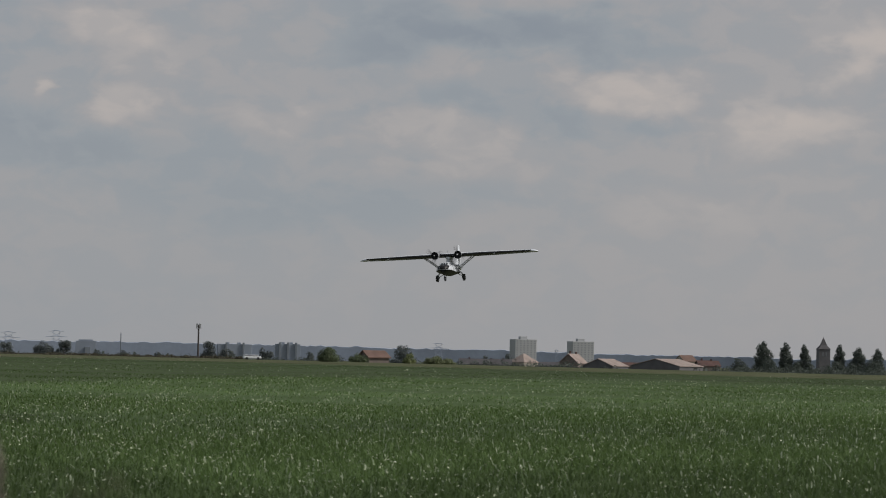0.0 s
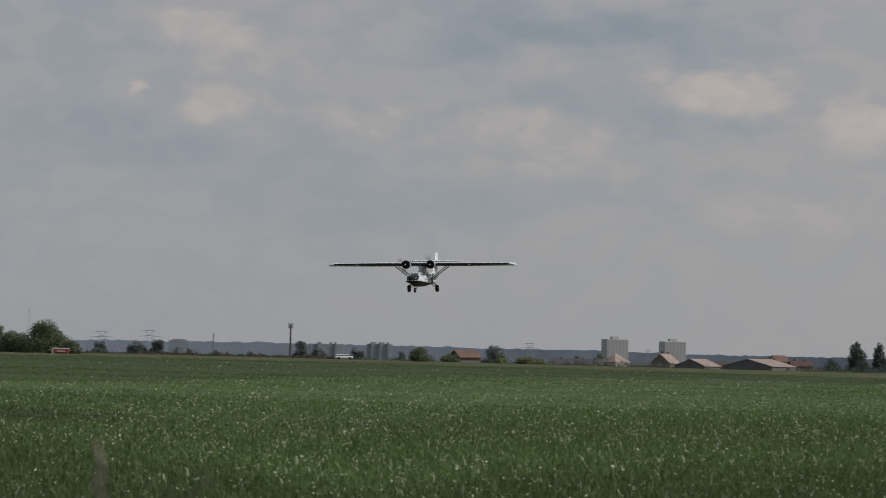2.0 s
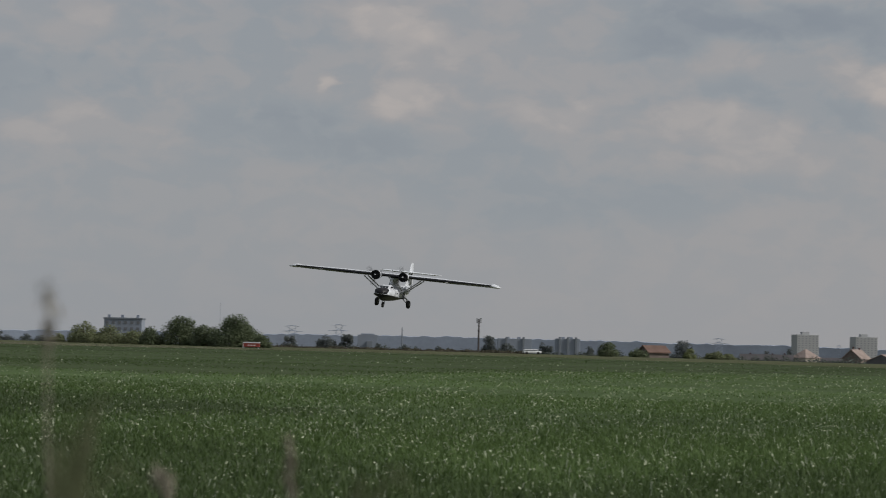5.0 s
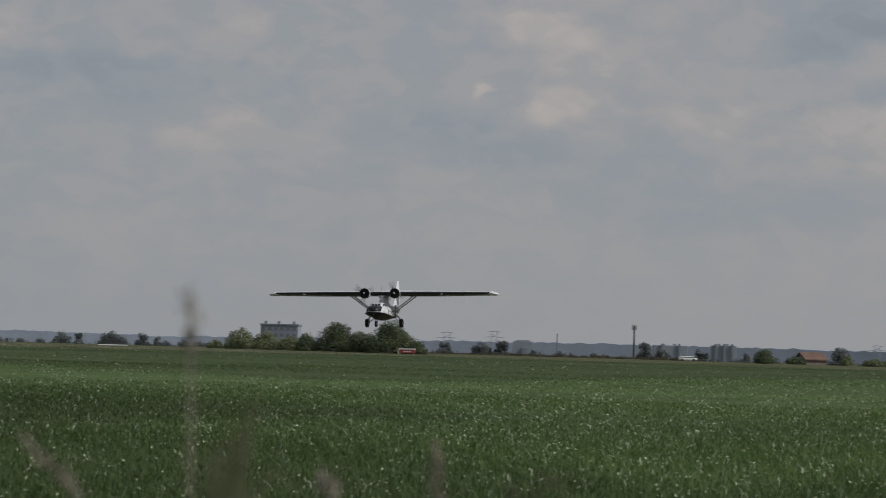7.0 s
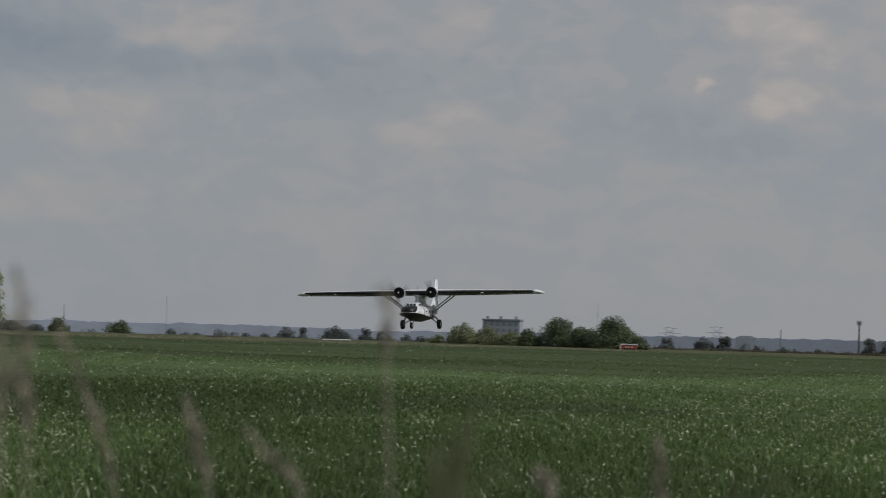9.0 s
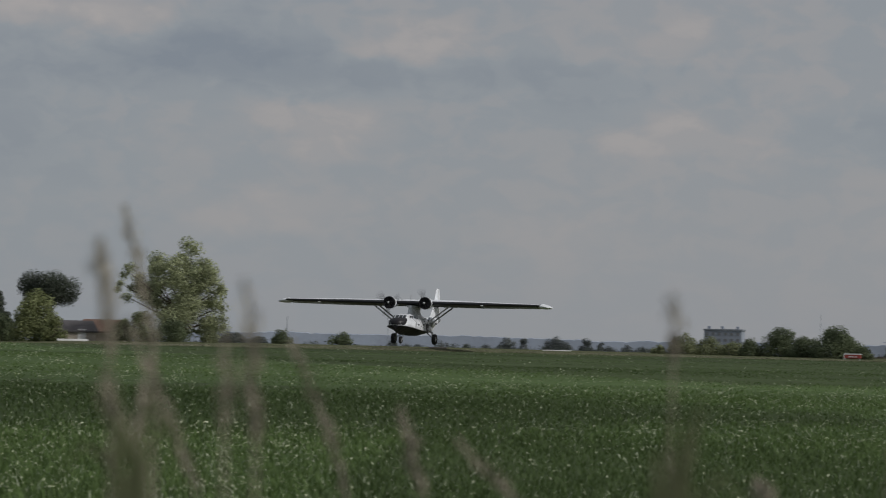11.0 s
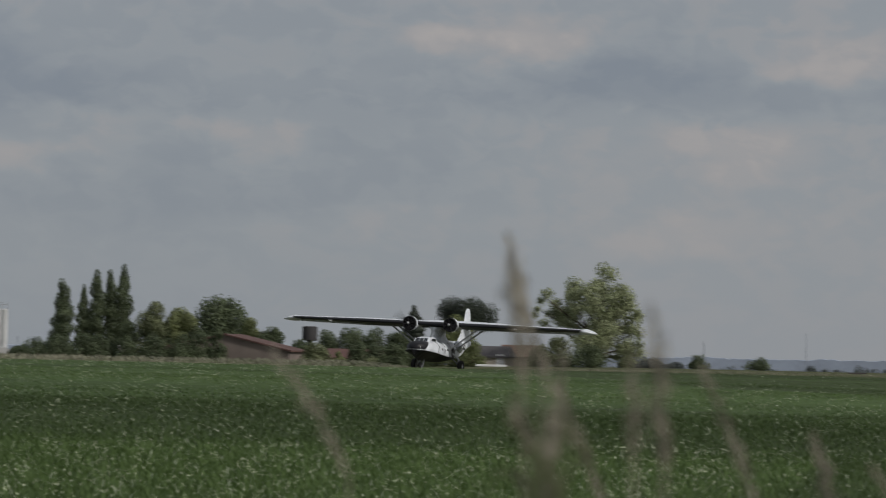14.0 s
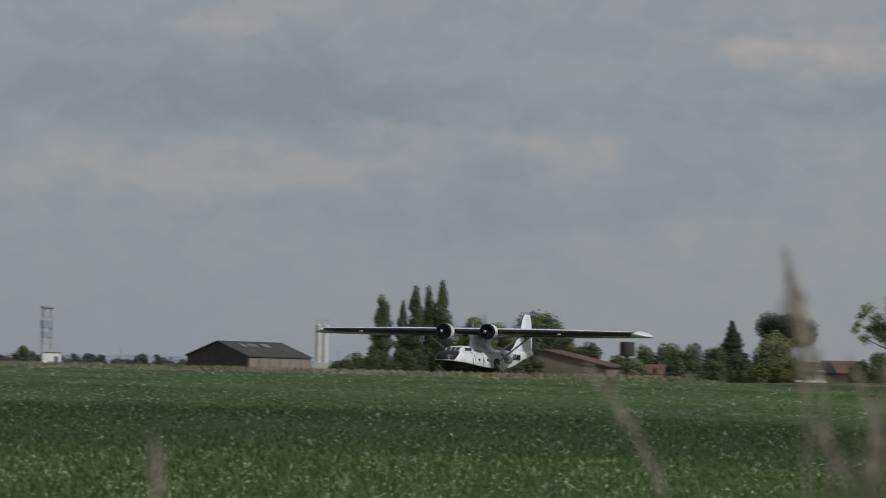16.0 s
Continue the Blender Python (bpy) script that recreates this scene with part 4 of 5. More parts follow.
def build_farm():
    g = ground_at(32.8, 400)
    house("farm_shed", 33.82, 420, 72, 10, 22, 2.3, 4.7, M_BROWN, M_TILE_RED, "wide brown farm shed with a low red roof", category="shed")
    house("farm_shed", 31.1, 398, 6, 8.0, 6, 1.2, 2.5, M_BROWN, M_TILE_RED, "low shed with a red tiled roof", category="shed")
    house("farmhouse", 28.05, 440, 14, 6.5, 7, 1.6, 3.3, M_WALL, M_SLATE, "low farm building with a dark slate roof", doors=((0.8, 1.1, 1.5, 2.0),), chimneys=())
    house("farmhouse", 27.35, 446, -16, 6.6, 6, 1.5, 3.5, M_WALL, M_TILE, "farmhouse with an orange tiled roof")
    ob = thing("water_tank", 32.129, 462, 0, None, "dark squat tank on a stem", "tank")
    h = 7.5 - ground_at(32.1, 462)
    part("tank", bm_tube([(0, 0, h - 2.6), (0, 0, h - 2.5), (0, 0, h - 0.1), (0, 0, h)], [1.2, 1.35, 1.35, 1.2], 14), M_DARKROOF, ob)
    part("stem", bm_tube([(0, 0, -0.2), (0, 0, h - 2.6)], [0.5, 0.5], 10), M_DARKROOF, ob)
    ob = thing("transformer_cabin", 36.25, 450, 0, None, "small grey cabin between hedges", "cabin")
    part("wall", bm_box(-1.0, 1.0, -1, 1, -0.1, 2.6, 0.05), M_DOOR, ob)
    part("roof", bm_box(-1.15, 1.15, -1.15, 1.15, 2.6, 2.85, 0.04), M_WALL_GREY, ob)
    # hangar
    g = ground_at(40.6, 520)
    ob = thing("hangar", 40.62, 520, 46, None, "dark roofed hangar with brown gable and sliding doors", "hangar")
    w, dep, eave, ridge = 18.4, 17.2, 2.9, 5.8
    part("wall", bm_walls(w, dep, eave, ridge - 0.05), M_GABLE, ob)
    part("roof", bm_gable(w, dep, eave - 0.05, ridge, over=0.3), M_DARKROOF, ob)
    for k in range(6):
        part("sliding_door", bm_box(-w / 2 + 0.3 + k * 3.0, -w / 2 + 3.1 + k * 3.0, -dep / 2 - 0.1, -dep / 2 + 0.1, 0, 2.7, 0.03), M_DOOR, ob)
    slope = math.atan2(ridge - eave, dep / 2)
    for x, ww in ((-4.6, 1.3), (-2.6, 0.8), (-1.2, 0.8), (2.0, 1.8)):
        m_ = Matrix.Translation((x, -dep / 4 + 1.6, (eave + ridge) / 2 + 0.28 + 1.8 * (ridge - eave) / (dep / 2))) @ Matrix.Rotation(slope, 4, "X")
        part("rooflight", bm_box(-ww / 2, ww / 2, -1.0, 1.0, -0.03, 0.05), M_WINDOW, ob, loc=m_)
    # white silo pair
    ob = thing("silo", 38.994, 600, 0, None, "tall white twin silo with rails on top", "silo")
    h = 11.6 - ground_at(39, 600)
    for x in (-0.75, 0.75):
        part("cylinder", bm_tube([(x, 0, 2.2), (x, 0, h - 0.2), (x, 0, h)], [0.82, 0.82, 0.7], 16), M_SILO, ob)
        part("rail", bm_box(x - 0.6, x + 0.6, -0.65, -0.6, h + 0.9, h + 1.0), M_METAL, ob)
        for k in (-0.6, 0.6):
            part("post", bm_box(x + k - 0.05, x + k + 0.05, -0.65, -0.55, h - 0.1, h + 1.6), M_METAL, ob)
    part("base", bm_box(-1.7, 1.7, -1.2, 1.2, -0.2, 2.3, 0.05), M_WALL_GREY, ob)
    part("lean_to", bm_box(1.7, 6.5, -1.4, 1.4, -0.2, 1.9, 0.05), M_WALL_GREY, ob)
    # lattice control tower with a hut
    ob = thing("lattice_tower", 45.129, 480, 10, None, "slim grey lattice tower above a white hut", "tower")
    h = 11.3 - ground_at(45.1, 480)
    for x in (-0.75, 0.75):
        for y in (-0.75, 0.75):
            part("leg", bm_box(x - 0.09, x + 0.09, y - 0.09, y + 0.09, -0.1, h), M_METAL, ob)
    for k in range(6):
        z = 2.8 + (h - 2.8) * k / 5
        for y in (-0.75, 0.75):
            part("crossbar", bm_box(-0.84, 0.84, y - 0.06, y + 0.06, z - 0.1, z + 0.1), M_METAL, ob)
    part("cabin", bm_box(-1.0, 1.0, -1.0, 1.0, h * 0.66, h * 0.80, 0.04), M_WALL_HAZY, ob)
    part("cabin", bm_box(-0.9, 0.9, -0.9, 0.9, h * 0.50, h * 0.60, 0.04), M_WALL_HAZY, ob)
    part("platform", bm_box(-1.1, 1.1, -1.1, 1.1, h, h + 0.35, 0.04), M_WALL_HAZY, ob)
    ob = thing("hut", 44.98, 477, 0, None, "small white hut below the tower", "hut")
    part("wall", bm_box(-1.9, 1.5, -1.2, 1.2, -0.1, 2.7, 0.04), M_SIGN, ob)
    part("roof", bm_box(-2.1, 1.7, -1.4, 1.4, 2.7, 2.95, 0.04), M_WALL_GREY, ob)
    part("door", bm_box(0.2, 1.0, -1.26, -1.1, 0, 2.0, 0.02), M_WINDOW, ob)


def pylon(az, d, w, h):
    ob = thing("electricity_pylon", az, d, 8, None, "lattice electricity pylon with pale haze painted in", "pylon", "power line")
    z = EYE + h - ground_at(az, d)
    s = w / 5
    for x in (-s, s):
        part("leg", bm_tube([(x * 1.6, 0, -1), (x * 0.55, 0, z * 0.75), (x * 0.8, 0, z)], [0.28, 0.24, 0.2], 5), M_FAR_HAZE, ob)
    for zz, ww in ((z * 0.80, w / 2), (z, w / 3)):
        part("crossarm", bm_tube([(-ww, 0, zz - 0.8), (0, 0, zz), (ww, 0, zz - 0.8)], [0.2, 0.4, 0.2], 5), M_FAR_HAZE, ob)
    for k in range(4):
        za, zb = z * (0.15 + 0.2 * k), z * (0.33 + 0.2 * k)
        part("brace", bm_tube([(-s * 1.2, 0, za), (s * 1.0, 0, zb)], [0.16, 0.16], 4), M_FAR_HAZE, ob)
        part("brace", bm_tube([(s * 1.2, 0, za), (-s * 1.0, 0, zb)], [0.16, 0.16], 4), M_FAR_HAZE, ob)


def build_masts():
    for az, d, w, h in ((8.649, 2500, 21, 21), (9.702, 2500, 22, 19), (0.109, 3000, 21, 19), (-2.55, 3000, 8, 14)):
        pylon(az, d, w, h)
    ob = thing("telecom_mast", 5.50, 1200, 0, None, "slender grey telecom mast with antennas on top", "mast")
    z = 15.8 - ground_at(5.5, 1200)
    part("pole", bm_tube([(0, 0, -0.5), (0, 0, z)], [0.5, 0.36], 10), M_GABLE, ob)
    for k in range(6):
        a = k * math.pi / 3
        part("antenna", bm_box(-0.2, 0.2, -0.12, 0.12, -1.1, 1.1, 0.03), M_METAL, ob, loc=Matrix.Translation((0.95 * math.cos(a), 0.95 * math.sin(a), z - 0.6)) @ Matrix.Rotation(a, 4, "Z"))
    part("platform", bm_tube([(0, 0, z - 1.9), (0, 0, z - 1.7)], [1.0, 1.0], 10), M_METAL, ob)
    for az, d, top, r in ((7.224, 2000, 15.6, 0.7), (11.319, 1000, 17.2, 0.09), (23.27, 600, 7.4, 0.12), (21.0, 520, 9.0, 0.06), (43.5, 1400, 9.5, 0.2), (38.62, 1300, 9.2, 0.25)):
        ob = thing("radio_mast", az, d, 0, None, "thin grey mast far across the plain", "mast")
        z = top - ground_at(az, d)
        part("pole", bm_tube([(0, 0, -0.5), (0, 0, z)], [r, r * 0.5], 8), M_FAR_HAZE2, ob)
        part("top", bm_tube([(0, 0, z), (0, 0, z + r * 3)], [r * 0.8, r * 0.3], 8), M_FAR_HAZE2, ob)
    # airfield things
    ob = thing("marker_box", 10.60, 333, -6, None, "red and white airfield marker board", "marker board")
    part("panel", bm_box(-1.05, 1.05, -0.25, 0.25, 0.25, 0.72, 0.02), M_RED, ob)
    part("cap", bm_box(-1.1, 1.1, -0.3, 0.3, 0.72, 0.86, 0.02), M_SIGN, ob)
    part("end_panel", bm_box(-1.15, -1.052, -0.3, 0.3, 0.1, 0.72, 0.01), M_SIGN, ob)
    for x in (-0.35, 0.0, 0.4):
        part("bar", bm_box(x - 0.12, x + 0.12, -0.27, -0.252, 0.38, 0.52), M_SIGN, ob)
    for x in (-0.9, 0.9):
        part("leg", bm_box(x - 0.05, x + 0.05, -0.05, 0.05, -0.05, 0.25), M_METAL, ob)
    ob = thing("van", 4.293, 600, 10, None, "long white van parked on the plain", "van")
    z0 = EYE - 0.9 - ground_at(4.3, 600)
    z0 = max(z0, -0.2)
    bm = bm_box(-2.1, 2.1, -0.95, 0.95, z0 + 0.25, z0 + 0.8, 0.12)
    part("body", bm, M_SIGN, ob)
    part("roof", bm_box(-2.0, 1.4, -0.85, 0.85, z0 + 0.8, z0 + 1.15, 0.12), M_SIGN, ob)
    part("windows", bm_box(-1.9, 1.3, -0.89, -0.86, z0 + 0.85, z0 + 1.05, 0.01), M_WINDOW, ob)
    for x in (-1.4, 1.3):
        part("wheel", bm_tube([(x, -0.96, z0 + 0.3), (x, -0.75, z0 + 0.3)], [0.32, 0.32], 12), M_TYRE, ob)
    ob = thing("runway_cover", 17.184, 420, 0, None, "low white sheeting on the airfield", "sheeting")
    part("sheet", bm_box(-2.4, 2.4, -0.5, 0.5, 0.0, 0.16, 0.05), M_SIGN, ob)
    ob = thing("runway_marker", 19.866, 300, 0, None, "low dark runway marker slab", "marker")
    part("slab", bm_box(-1.1, 1.1, -0.4, 0.4, 0.0, 0.16, 0.03), M_GABLE, ob)
    ob = thing("runway_cover", 27.95, 400, 0, None, "low white sheeting before the farmhouse", "sheeting")
    part("sheet", bm_box(-3.0, 1.8, -0.4, 0.4, 0.0, 0.35, 0.05), M_SIGN, ob)


build_village()
build_farm()
build_masts()


# ---- tall grass close to the camera ----
# each stalk: its distance, then pan and height (degrees) of the tip, the middle and a low point
STALKS_A = [
    (3.0, 26.60, 3.04, 26.31, 1.65, 25.88, -0.23),
    (2.8, 26.84, 0.50, 25.98, -1.25, 25.17, -3.25),
    (2.4, 27.02, 2.27, 26.82, 1.01, 26.70, -0.25),
    (2.2, 24.16, 1.33, 23.99, -0.19, 23.87, -2.21),
    (3.0, 23.30, 0.21, 22.56, -1.43, 21.91, -3.31),
    (2.8, 26.08, 0.45, 26.25, -1.20, 26.50, -3.30),
    (3.0, 20.63, -1.38, 20.39, -2.26, 20.08, -3.27),
    (3.0, 12.54, -2.85, 12.41, -3.1, 12.25, -3.5),
    (3.2, 9.85, -2.07, 9.80, -2.64, 9.73, -3.39),
]
STALKS_B = [
    (2.6, 14.31, 1.30, 14.30, 0.67, 14.30, -0.22),
    (2.8, 32.64, 0.20, 31.73, -1.04, 30.93, -2.54),
    (2.3, 24.53, 0.15, 24.51, -0.87, 24.51, -1.88),
    (2.6, 19.23, -2.09, 18.72, -2.58, 17.95, -3.31),
    (2.4, 27.45, -0.62, 27.12, -1.61, 26.33, -2.58),
    (2.6, 42.54, -1.48, 42.45, -2.23, 42.37, -2.98),
]
# green blades, the same way
BLADES = [
    (1.9, 13.94, -1.35, 14.24, -2.36, 14.47, -3.25),
    (2.1, 14.12, -1.10, 14.28, -2.24, 14.41, -3.38),
    (2.2, 26.06, -0.33, 26.23, -1.46, 26.58, -2.59),
    (2.4, 28.0, -1.1, 27.5, -1.8, 26.8, -2.7),
    (2.2, 8.1, -2.6, 8.2, -3.0, 8.3, -3.6),
]
SWAYING = []


def build_grass():
    rng = np.random.default_rng(21)

    def spot(d, az, el):
        x, y = at(az, d)
        return Vector((x, y, EYE + d * math.tan(radians(el))))

    for row in STALKS_A + STALKS_B:
        d = row[0]
        tip, mid, low = spot(d, *row[1:3]), spot(d, *row[3:5]), spot(d, *row[5:7])
        foot = low + (low - mid).normalized() * 0.3
        foot = Vector((low.x + (foot.x - low.x) * 0.6, low.y, 0.0))
        base = Matrix.Translation(foot)
        ob = new("grass_stalk")
        ob.matrix_world = base
        tagged(ob, "tall dry grass stalk with a pale feathery seed head", "grass", "roadside grass")
        bend = (foot + low) / 2 + (low - mid) * 0.05
        pts = [p - foot for p in (foot, bend, low, mid, tip)]
        part("stem", bm_tube(pts, [0.0019, 0.0017, 0.0015, 0.0012, 0.0007], 5), M_HAY, ob)
        # seed head: many small husks along the upper part
        vs = []
        n = 90 if row in STALKS_A else 45
        for k in range(n):
            u = rng.random() ** 0.8
            p = (tip + (mid - tip) * u * 2 if u < 0.5 else mid + (low - mid) * (u * 2 - 1)) - foot
            wide = 0.0056 * math.sin(math.pi * (0.06 + 0.86 * u)) ** 0.8 + 0.001
            c = p + Vector(rng.normal(size=3)) * wide * 0.7
            up = (tip - mid).normalized() * (0.006 + 0.004 * rng.random()) + Vector(rng.normal(size=3)) * 0.0015
            side = up.cross(Vector(rng.normal(size=3))).normalized() * 0.0022
            vs += [c - up, c + side, c + up, c - side]
        part("seed_head", fast_mesh("seed_head", [tuple(v) for v in vs], np.arange(len(vs)), np.full(n, 4), M_HAY), None, ob)
        SWAYING.append((ob, foot, row[1]))
    for row in BLADES:
        d = row[0]
        tip, mid, low = spot(d, *row[1:3]), spot(d, *row[3:5]), spot(d, *row[5:7])
        foot = Vector((low.x, low.y, 0.0))
        ob = new("grass_clump")
        ob.matrix_world = Matrix.Translation(foot)
        tagged(ob, "clump of long green grass blades", "grass", "roadside grass")
        for k in range(4):
            o = Vector(rng.normal(size=3)) * 0.012
            pts = [Vector((0, 0, 0)), (low - foot) + o * 0.6, (mid - foot) + o, (tip - foot) + o * 1.6 - Vector((0, 0, 0.03 * k))]
            bm = bmesh.new()
            side = Vector((math.cos(radians(row[1])), math.sin(radians(row[1])), 0.3 * rng.normal())).normalized()
            secs = [[p - side * w, p + Vector((0, 0.001, 0)), p + side * w, p - Vector((0, 0.001, 0))] for p, w in zip(pts, (0.002, 0.003, 0.0026, 0.0004))]
            part("blade", bm_loft(secs), M_LEAF_OLIVE, ob)


build_grass()


# ---- the flying boat ----
def airfoil(c, t, n=9):
    """Points of a wing section of chord c and thickness t, front at y = 0."""
    up, lo = [], []
    for i in range(n):
        u = (1 - math.cos(math.pi * i / (n - 1))) / 2
        h = t * c * 5 * (0.2969 * math.sqrt(u) - 0.126 * u - 0.3516 * u * u + 0.2843 * u ** 3 - 0.1036 * u ** 4)
        camber = 0.035 * c * 4 * u * (1 - u)
        up.append((u * c, camber + h * 1.05))
        lo.append((u * c, camber - h * 0.75))
    return up, lo


def build_aircraft():
    boat = new("flying_boat")
    tagged(boat, "white twin-engined flying boat with black hull bottom, landing", "aircraft")
    NOSE = -7.8

    def ring(s, w, keel, chine, top, n=10):
        """A closed hull section at s metres from the nose."""
        y, h = NOSE + s, w / 2
        pts = [(0, y, keel), (h * 0.55, y, keel + (chine - keel) * 0.62), (h * 0.97, y, chine)]
        for i in range(n):
            a = math.pi * i / (n - 1)
            c, s_ = math.cos(a), math.sin(a)
            pts.append((h * math.copysign(abs(c) ** 0.72, c), y, chine + 0.06 + (top - chine - 0.06) * abs(s_) ** 0.72))
        pts += [(-h * 0.97, y, chine), (-h * 0.55, y, keel + (chine - keel) * 0.62)]
        return pts

    st = [(0.0, 0.5, 1.62, 1.98, 2.26), (0.25, 1.2, 1.42, 1.97, 2.56), (0.8, 1.9, 1.22, 1.93, 2.74), (1.6, 2.4, 1.08, 1.86, 2.80), (2.6, 2.75, 1.02, 1.78, 2.82),
          (3.8, 2.95, 0.98, 1.66, 2.92), (5.5, 3.05, 0.96, 1.52, 3.0), (7.5, 3.05, 0.96, 1.44, 3.05), (9.0, 2.95, 0.98, 1.38, 3.08), (9.05, 2.9, 1.15, 1.42, 3.08),
          (10.8, 2.6, 1.22, 1.5, 3.1), (12.5, 2.1, 1.42, 1.68, 3.1), (14.2, 1.55, 1.78, 1.96, 3.1), (16.0, 1.0, 2.2, 2.35, 3.15), (18.0, 0.55, 2.55, 2.65, 3.2), (19.3, 0.25, 2.8, 2.85, 3.2)]
    smooth(part("hull", bm_loft([ring(*s) for s in st]), M_WHITE, boat, "white hull"))

    # black planing bottom, nose to step, a skin just outside the hull
    rows = []
    for s, w, keel, chine, top in st[:9]:
        y, h = NOSE + s - 0.01, w / 2
        fl = 1.05 + 0.14 * max(0.0, 1 - s / 4.0)
        rows.append([(h * 1.02, y, chine + 0.03), (h * fl, y, chine - 0.02), (h * 0.57, y, keel + (chine - keel) * 0.6 - 0.03), (0, y, keel - 0.04),
                     (-h * 0.57, y, keel + (chine - keel) * 0.6 - 0.03), (-h * fl, y, chine - 0.02), (-h * 1.02, y, chine + 0.03)])
    bm = bmesh.new()
    vr = [[bm.verts.new(p) for p in r] for r in rows]
    for a, b in zip(vr, vr[1:]):
        for k in range(6):
            bm.faces.new((a[k], a[k + 1], b[k + 1], b[k]))
    bm.faces.new(vr[0])
    bm.faces.new(vr[-1][::-1])
    bmesh.ops.recalc_face_normals(bm, faces=bm.faces)
    part("planing_bottom", bm, M_BLACK, boat, "black planing bottom")
    # black bow: a skin just outside the hull, its edge slanting back up to the windscreen
    bm = bmesh.new()
    grid = []
    for k in range(10):
        s = -0.015 + 1.98 * k / 9
        w, keel, chine, top = (float(np.interp(s, [r[0] for r in st], [r[i] for r in st])) for i in (1, 2, 3, 4))
        a0 = radians(1 + 72 * max(0.0, (s - 0.75) / 1.45) ** 0.8)
        row = []
        for j in range(13):
            a = a0 + (math.pi - 2 * a0) * j / 12
            c, q = math.cos(a), math.sin(a)
            row.append(bm.verts.new((1.035 * w / 2 * math.copysign(abs(c) ** 0.72, c), NOSE + s, chine + 0.06 + (top + 0.06 - chine - 0.06) * abs(q) ** 0.72)))
        grid.append(row)
    for ra, rb in zip(grid, grid[1:]):
        for j in range(12):
            bm.faces.new((ra[j], ra[j + 1], rb[j + 1], rb[j]))
    bm.faces.new(grid[0])
    bmesh.ops.recalc_face_normals(bm, faces=bm.faces)
    smooth(part("nose_cap", bm, M_BLACK, boat, "black bow"))
    # cockpit canopy
    secs = []
    for s, hw, top in ((2.1, 0.72, 2.80), (2.7, 0.86, 3.18), (4.1, 0.92, 3.30), (4.9, 0.8, 3.0)):
        y = NOSE + s
        secs.append([(-hw, y, 2.75), (-hw * 0.95, y, 2.75 + (top - 2.75) * 0.75), (-hw * 0.6, y, top), (hw * 0.6, y, top), (hw * 0.95, y, 2.75 + (top - 2.75) * 0.75), (hw, y, 2.75)])
    canopy = part("canopy", bm_loft(secs), M_WHITE, boat, "white cockpit roof")
    for x in (-0.42, 0.0, 0.42):
        m_ = Matrix.Translation((x, NOSE + 2.36, 3.01)) @ Matrix.Rotation(radians(-55), 4, "X")
        part("windscreen_pane", bm_box(-0.17, 0.17, -0.02, 0.025, -0.22, 0.22, 0.01), M_GLASS, canopy, loc=m_)
    for sx in (-1, 1):
        for k in range(2):
            part("side_pane", bm_box(sx * 0.90 - 0.03, sx * 0.90 + 0.03, NOSE + 2.85 + 0.65 * k, NOSE + 3.4 + 0.65 * k, 2.88, 3.12, 0.01), M_GLASS, canopy)
    # wing
    def wing_section(x):
        ax = abs(x)
        c = 4.6 if ax < 7.0 else 4.6 - (ax - 7.0) / 8.0 * 1.75
        le = -2.3 + (0 if ax < 7.0 else (ax - 7.0) / 8.0 * 0.75)
        z = 4.42 + (0 if ax < 7 else (ax - 7.0) * 0.012)
        t = 0.125 if ax < 7.0 else 0.125 - (ax - 7.0) / 8.0 * 0.03
        return c, le, z, t

    xs = [-14.6, -11.5, -9.2, -7.0, -3.5, 0, 3.5, 7.0, 9.2, 11.5, 14.6]
    ups, los = [], []
    for x in xs:
        c, le, z, t = wing_section(x)
        up, lo = airfoil(c, t, 13)
        ups.append([(x, le + y, z + h - 0.07 * (le + y)) for y, h in up[2:]])
        los.append([(x, le + y, z + h - 0.07 * (le + y)) for y, h in up[2:0:-1] + lo])
    bm = bmesh.new()
    grid = [[bm.verts.new(p) for p in r] for r in ups]
    for a, b in zip(grid, grid[1:]):
        for k in range(len(a) - 1):
            bm.faces.new((a[k], b[k], b[k + 1], a[k + 1]))
    smooth(part("wing_top", bm, M_WHITE, boat, "white upper wing skin"))
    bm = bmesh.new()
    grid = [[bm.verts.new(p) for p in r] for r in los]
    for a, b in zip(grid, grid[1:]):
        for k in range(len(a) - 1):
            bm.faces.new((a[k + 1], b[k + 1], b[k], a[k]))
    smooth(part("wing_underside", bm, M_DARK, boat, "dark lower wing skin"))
    for sx in (-1, 1):
        secs = []
        for x in (7.4, 11.0, 14.4):
            c, le, z, t = wing_section(x)
            y = le + c
            secs.append([(sx * x, y - 0.9, z - 0.02), (sx * x, y + 0.05, z - 0.16), (sx * x, y - 0.9, z - 0.22)])
        part("aileron", bm_loft(secs), M_WHITE, boat)
        secs = []
        for x in (2.9, 7.36):
            c, le, z, t = wing_section(x)
            y = le + c
            secs.append([(sx * x, y - 0.35, z - 0.09), (sx * x, y + 0.05, z - 0.16), (sx * x, y - 0.35, z - 0.2)])
        part("trailing_edge", bm_loft(secs), M_WHITE, boat)
        # folded float makes the tip
        c, le, z, t = wing_section(14.6)
        secs = []
        for x, c2, hh in ((14.4, 2.95, 0.24), (14.8, 3.0, 0.30), (15.25, 2.7, 0.24), (15.65, 1.9, 0.13), (15.85, 0.9, 0.03)):
            y0 = le + 0.25 + (2.95 - c2) * 0.3
            secs.append([(sx * x, y0 + c2 / 2 - c2 / 2 * math.cos(a), z + 0.06 - 0.16 * max(0, x - 14.9) + hh * math.sin(a)) for a in [k * math.pi / 6 for k in range(12)]])
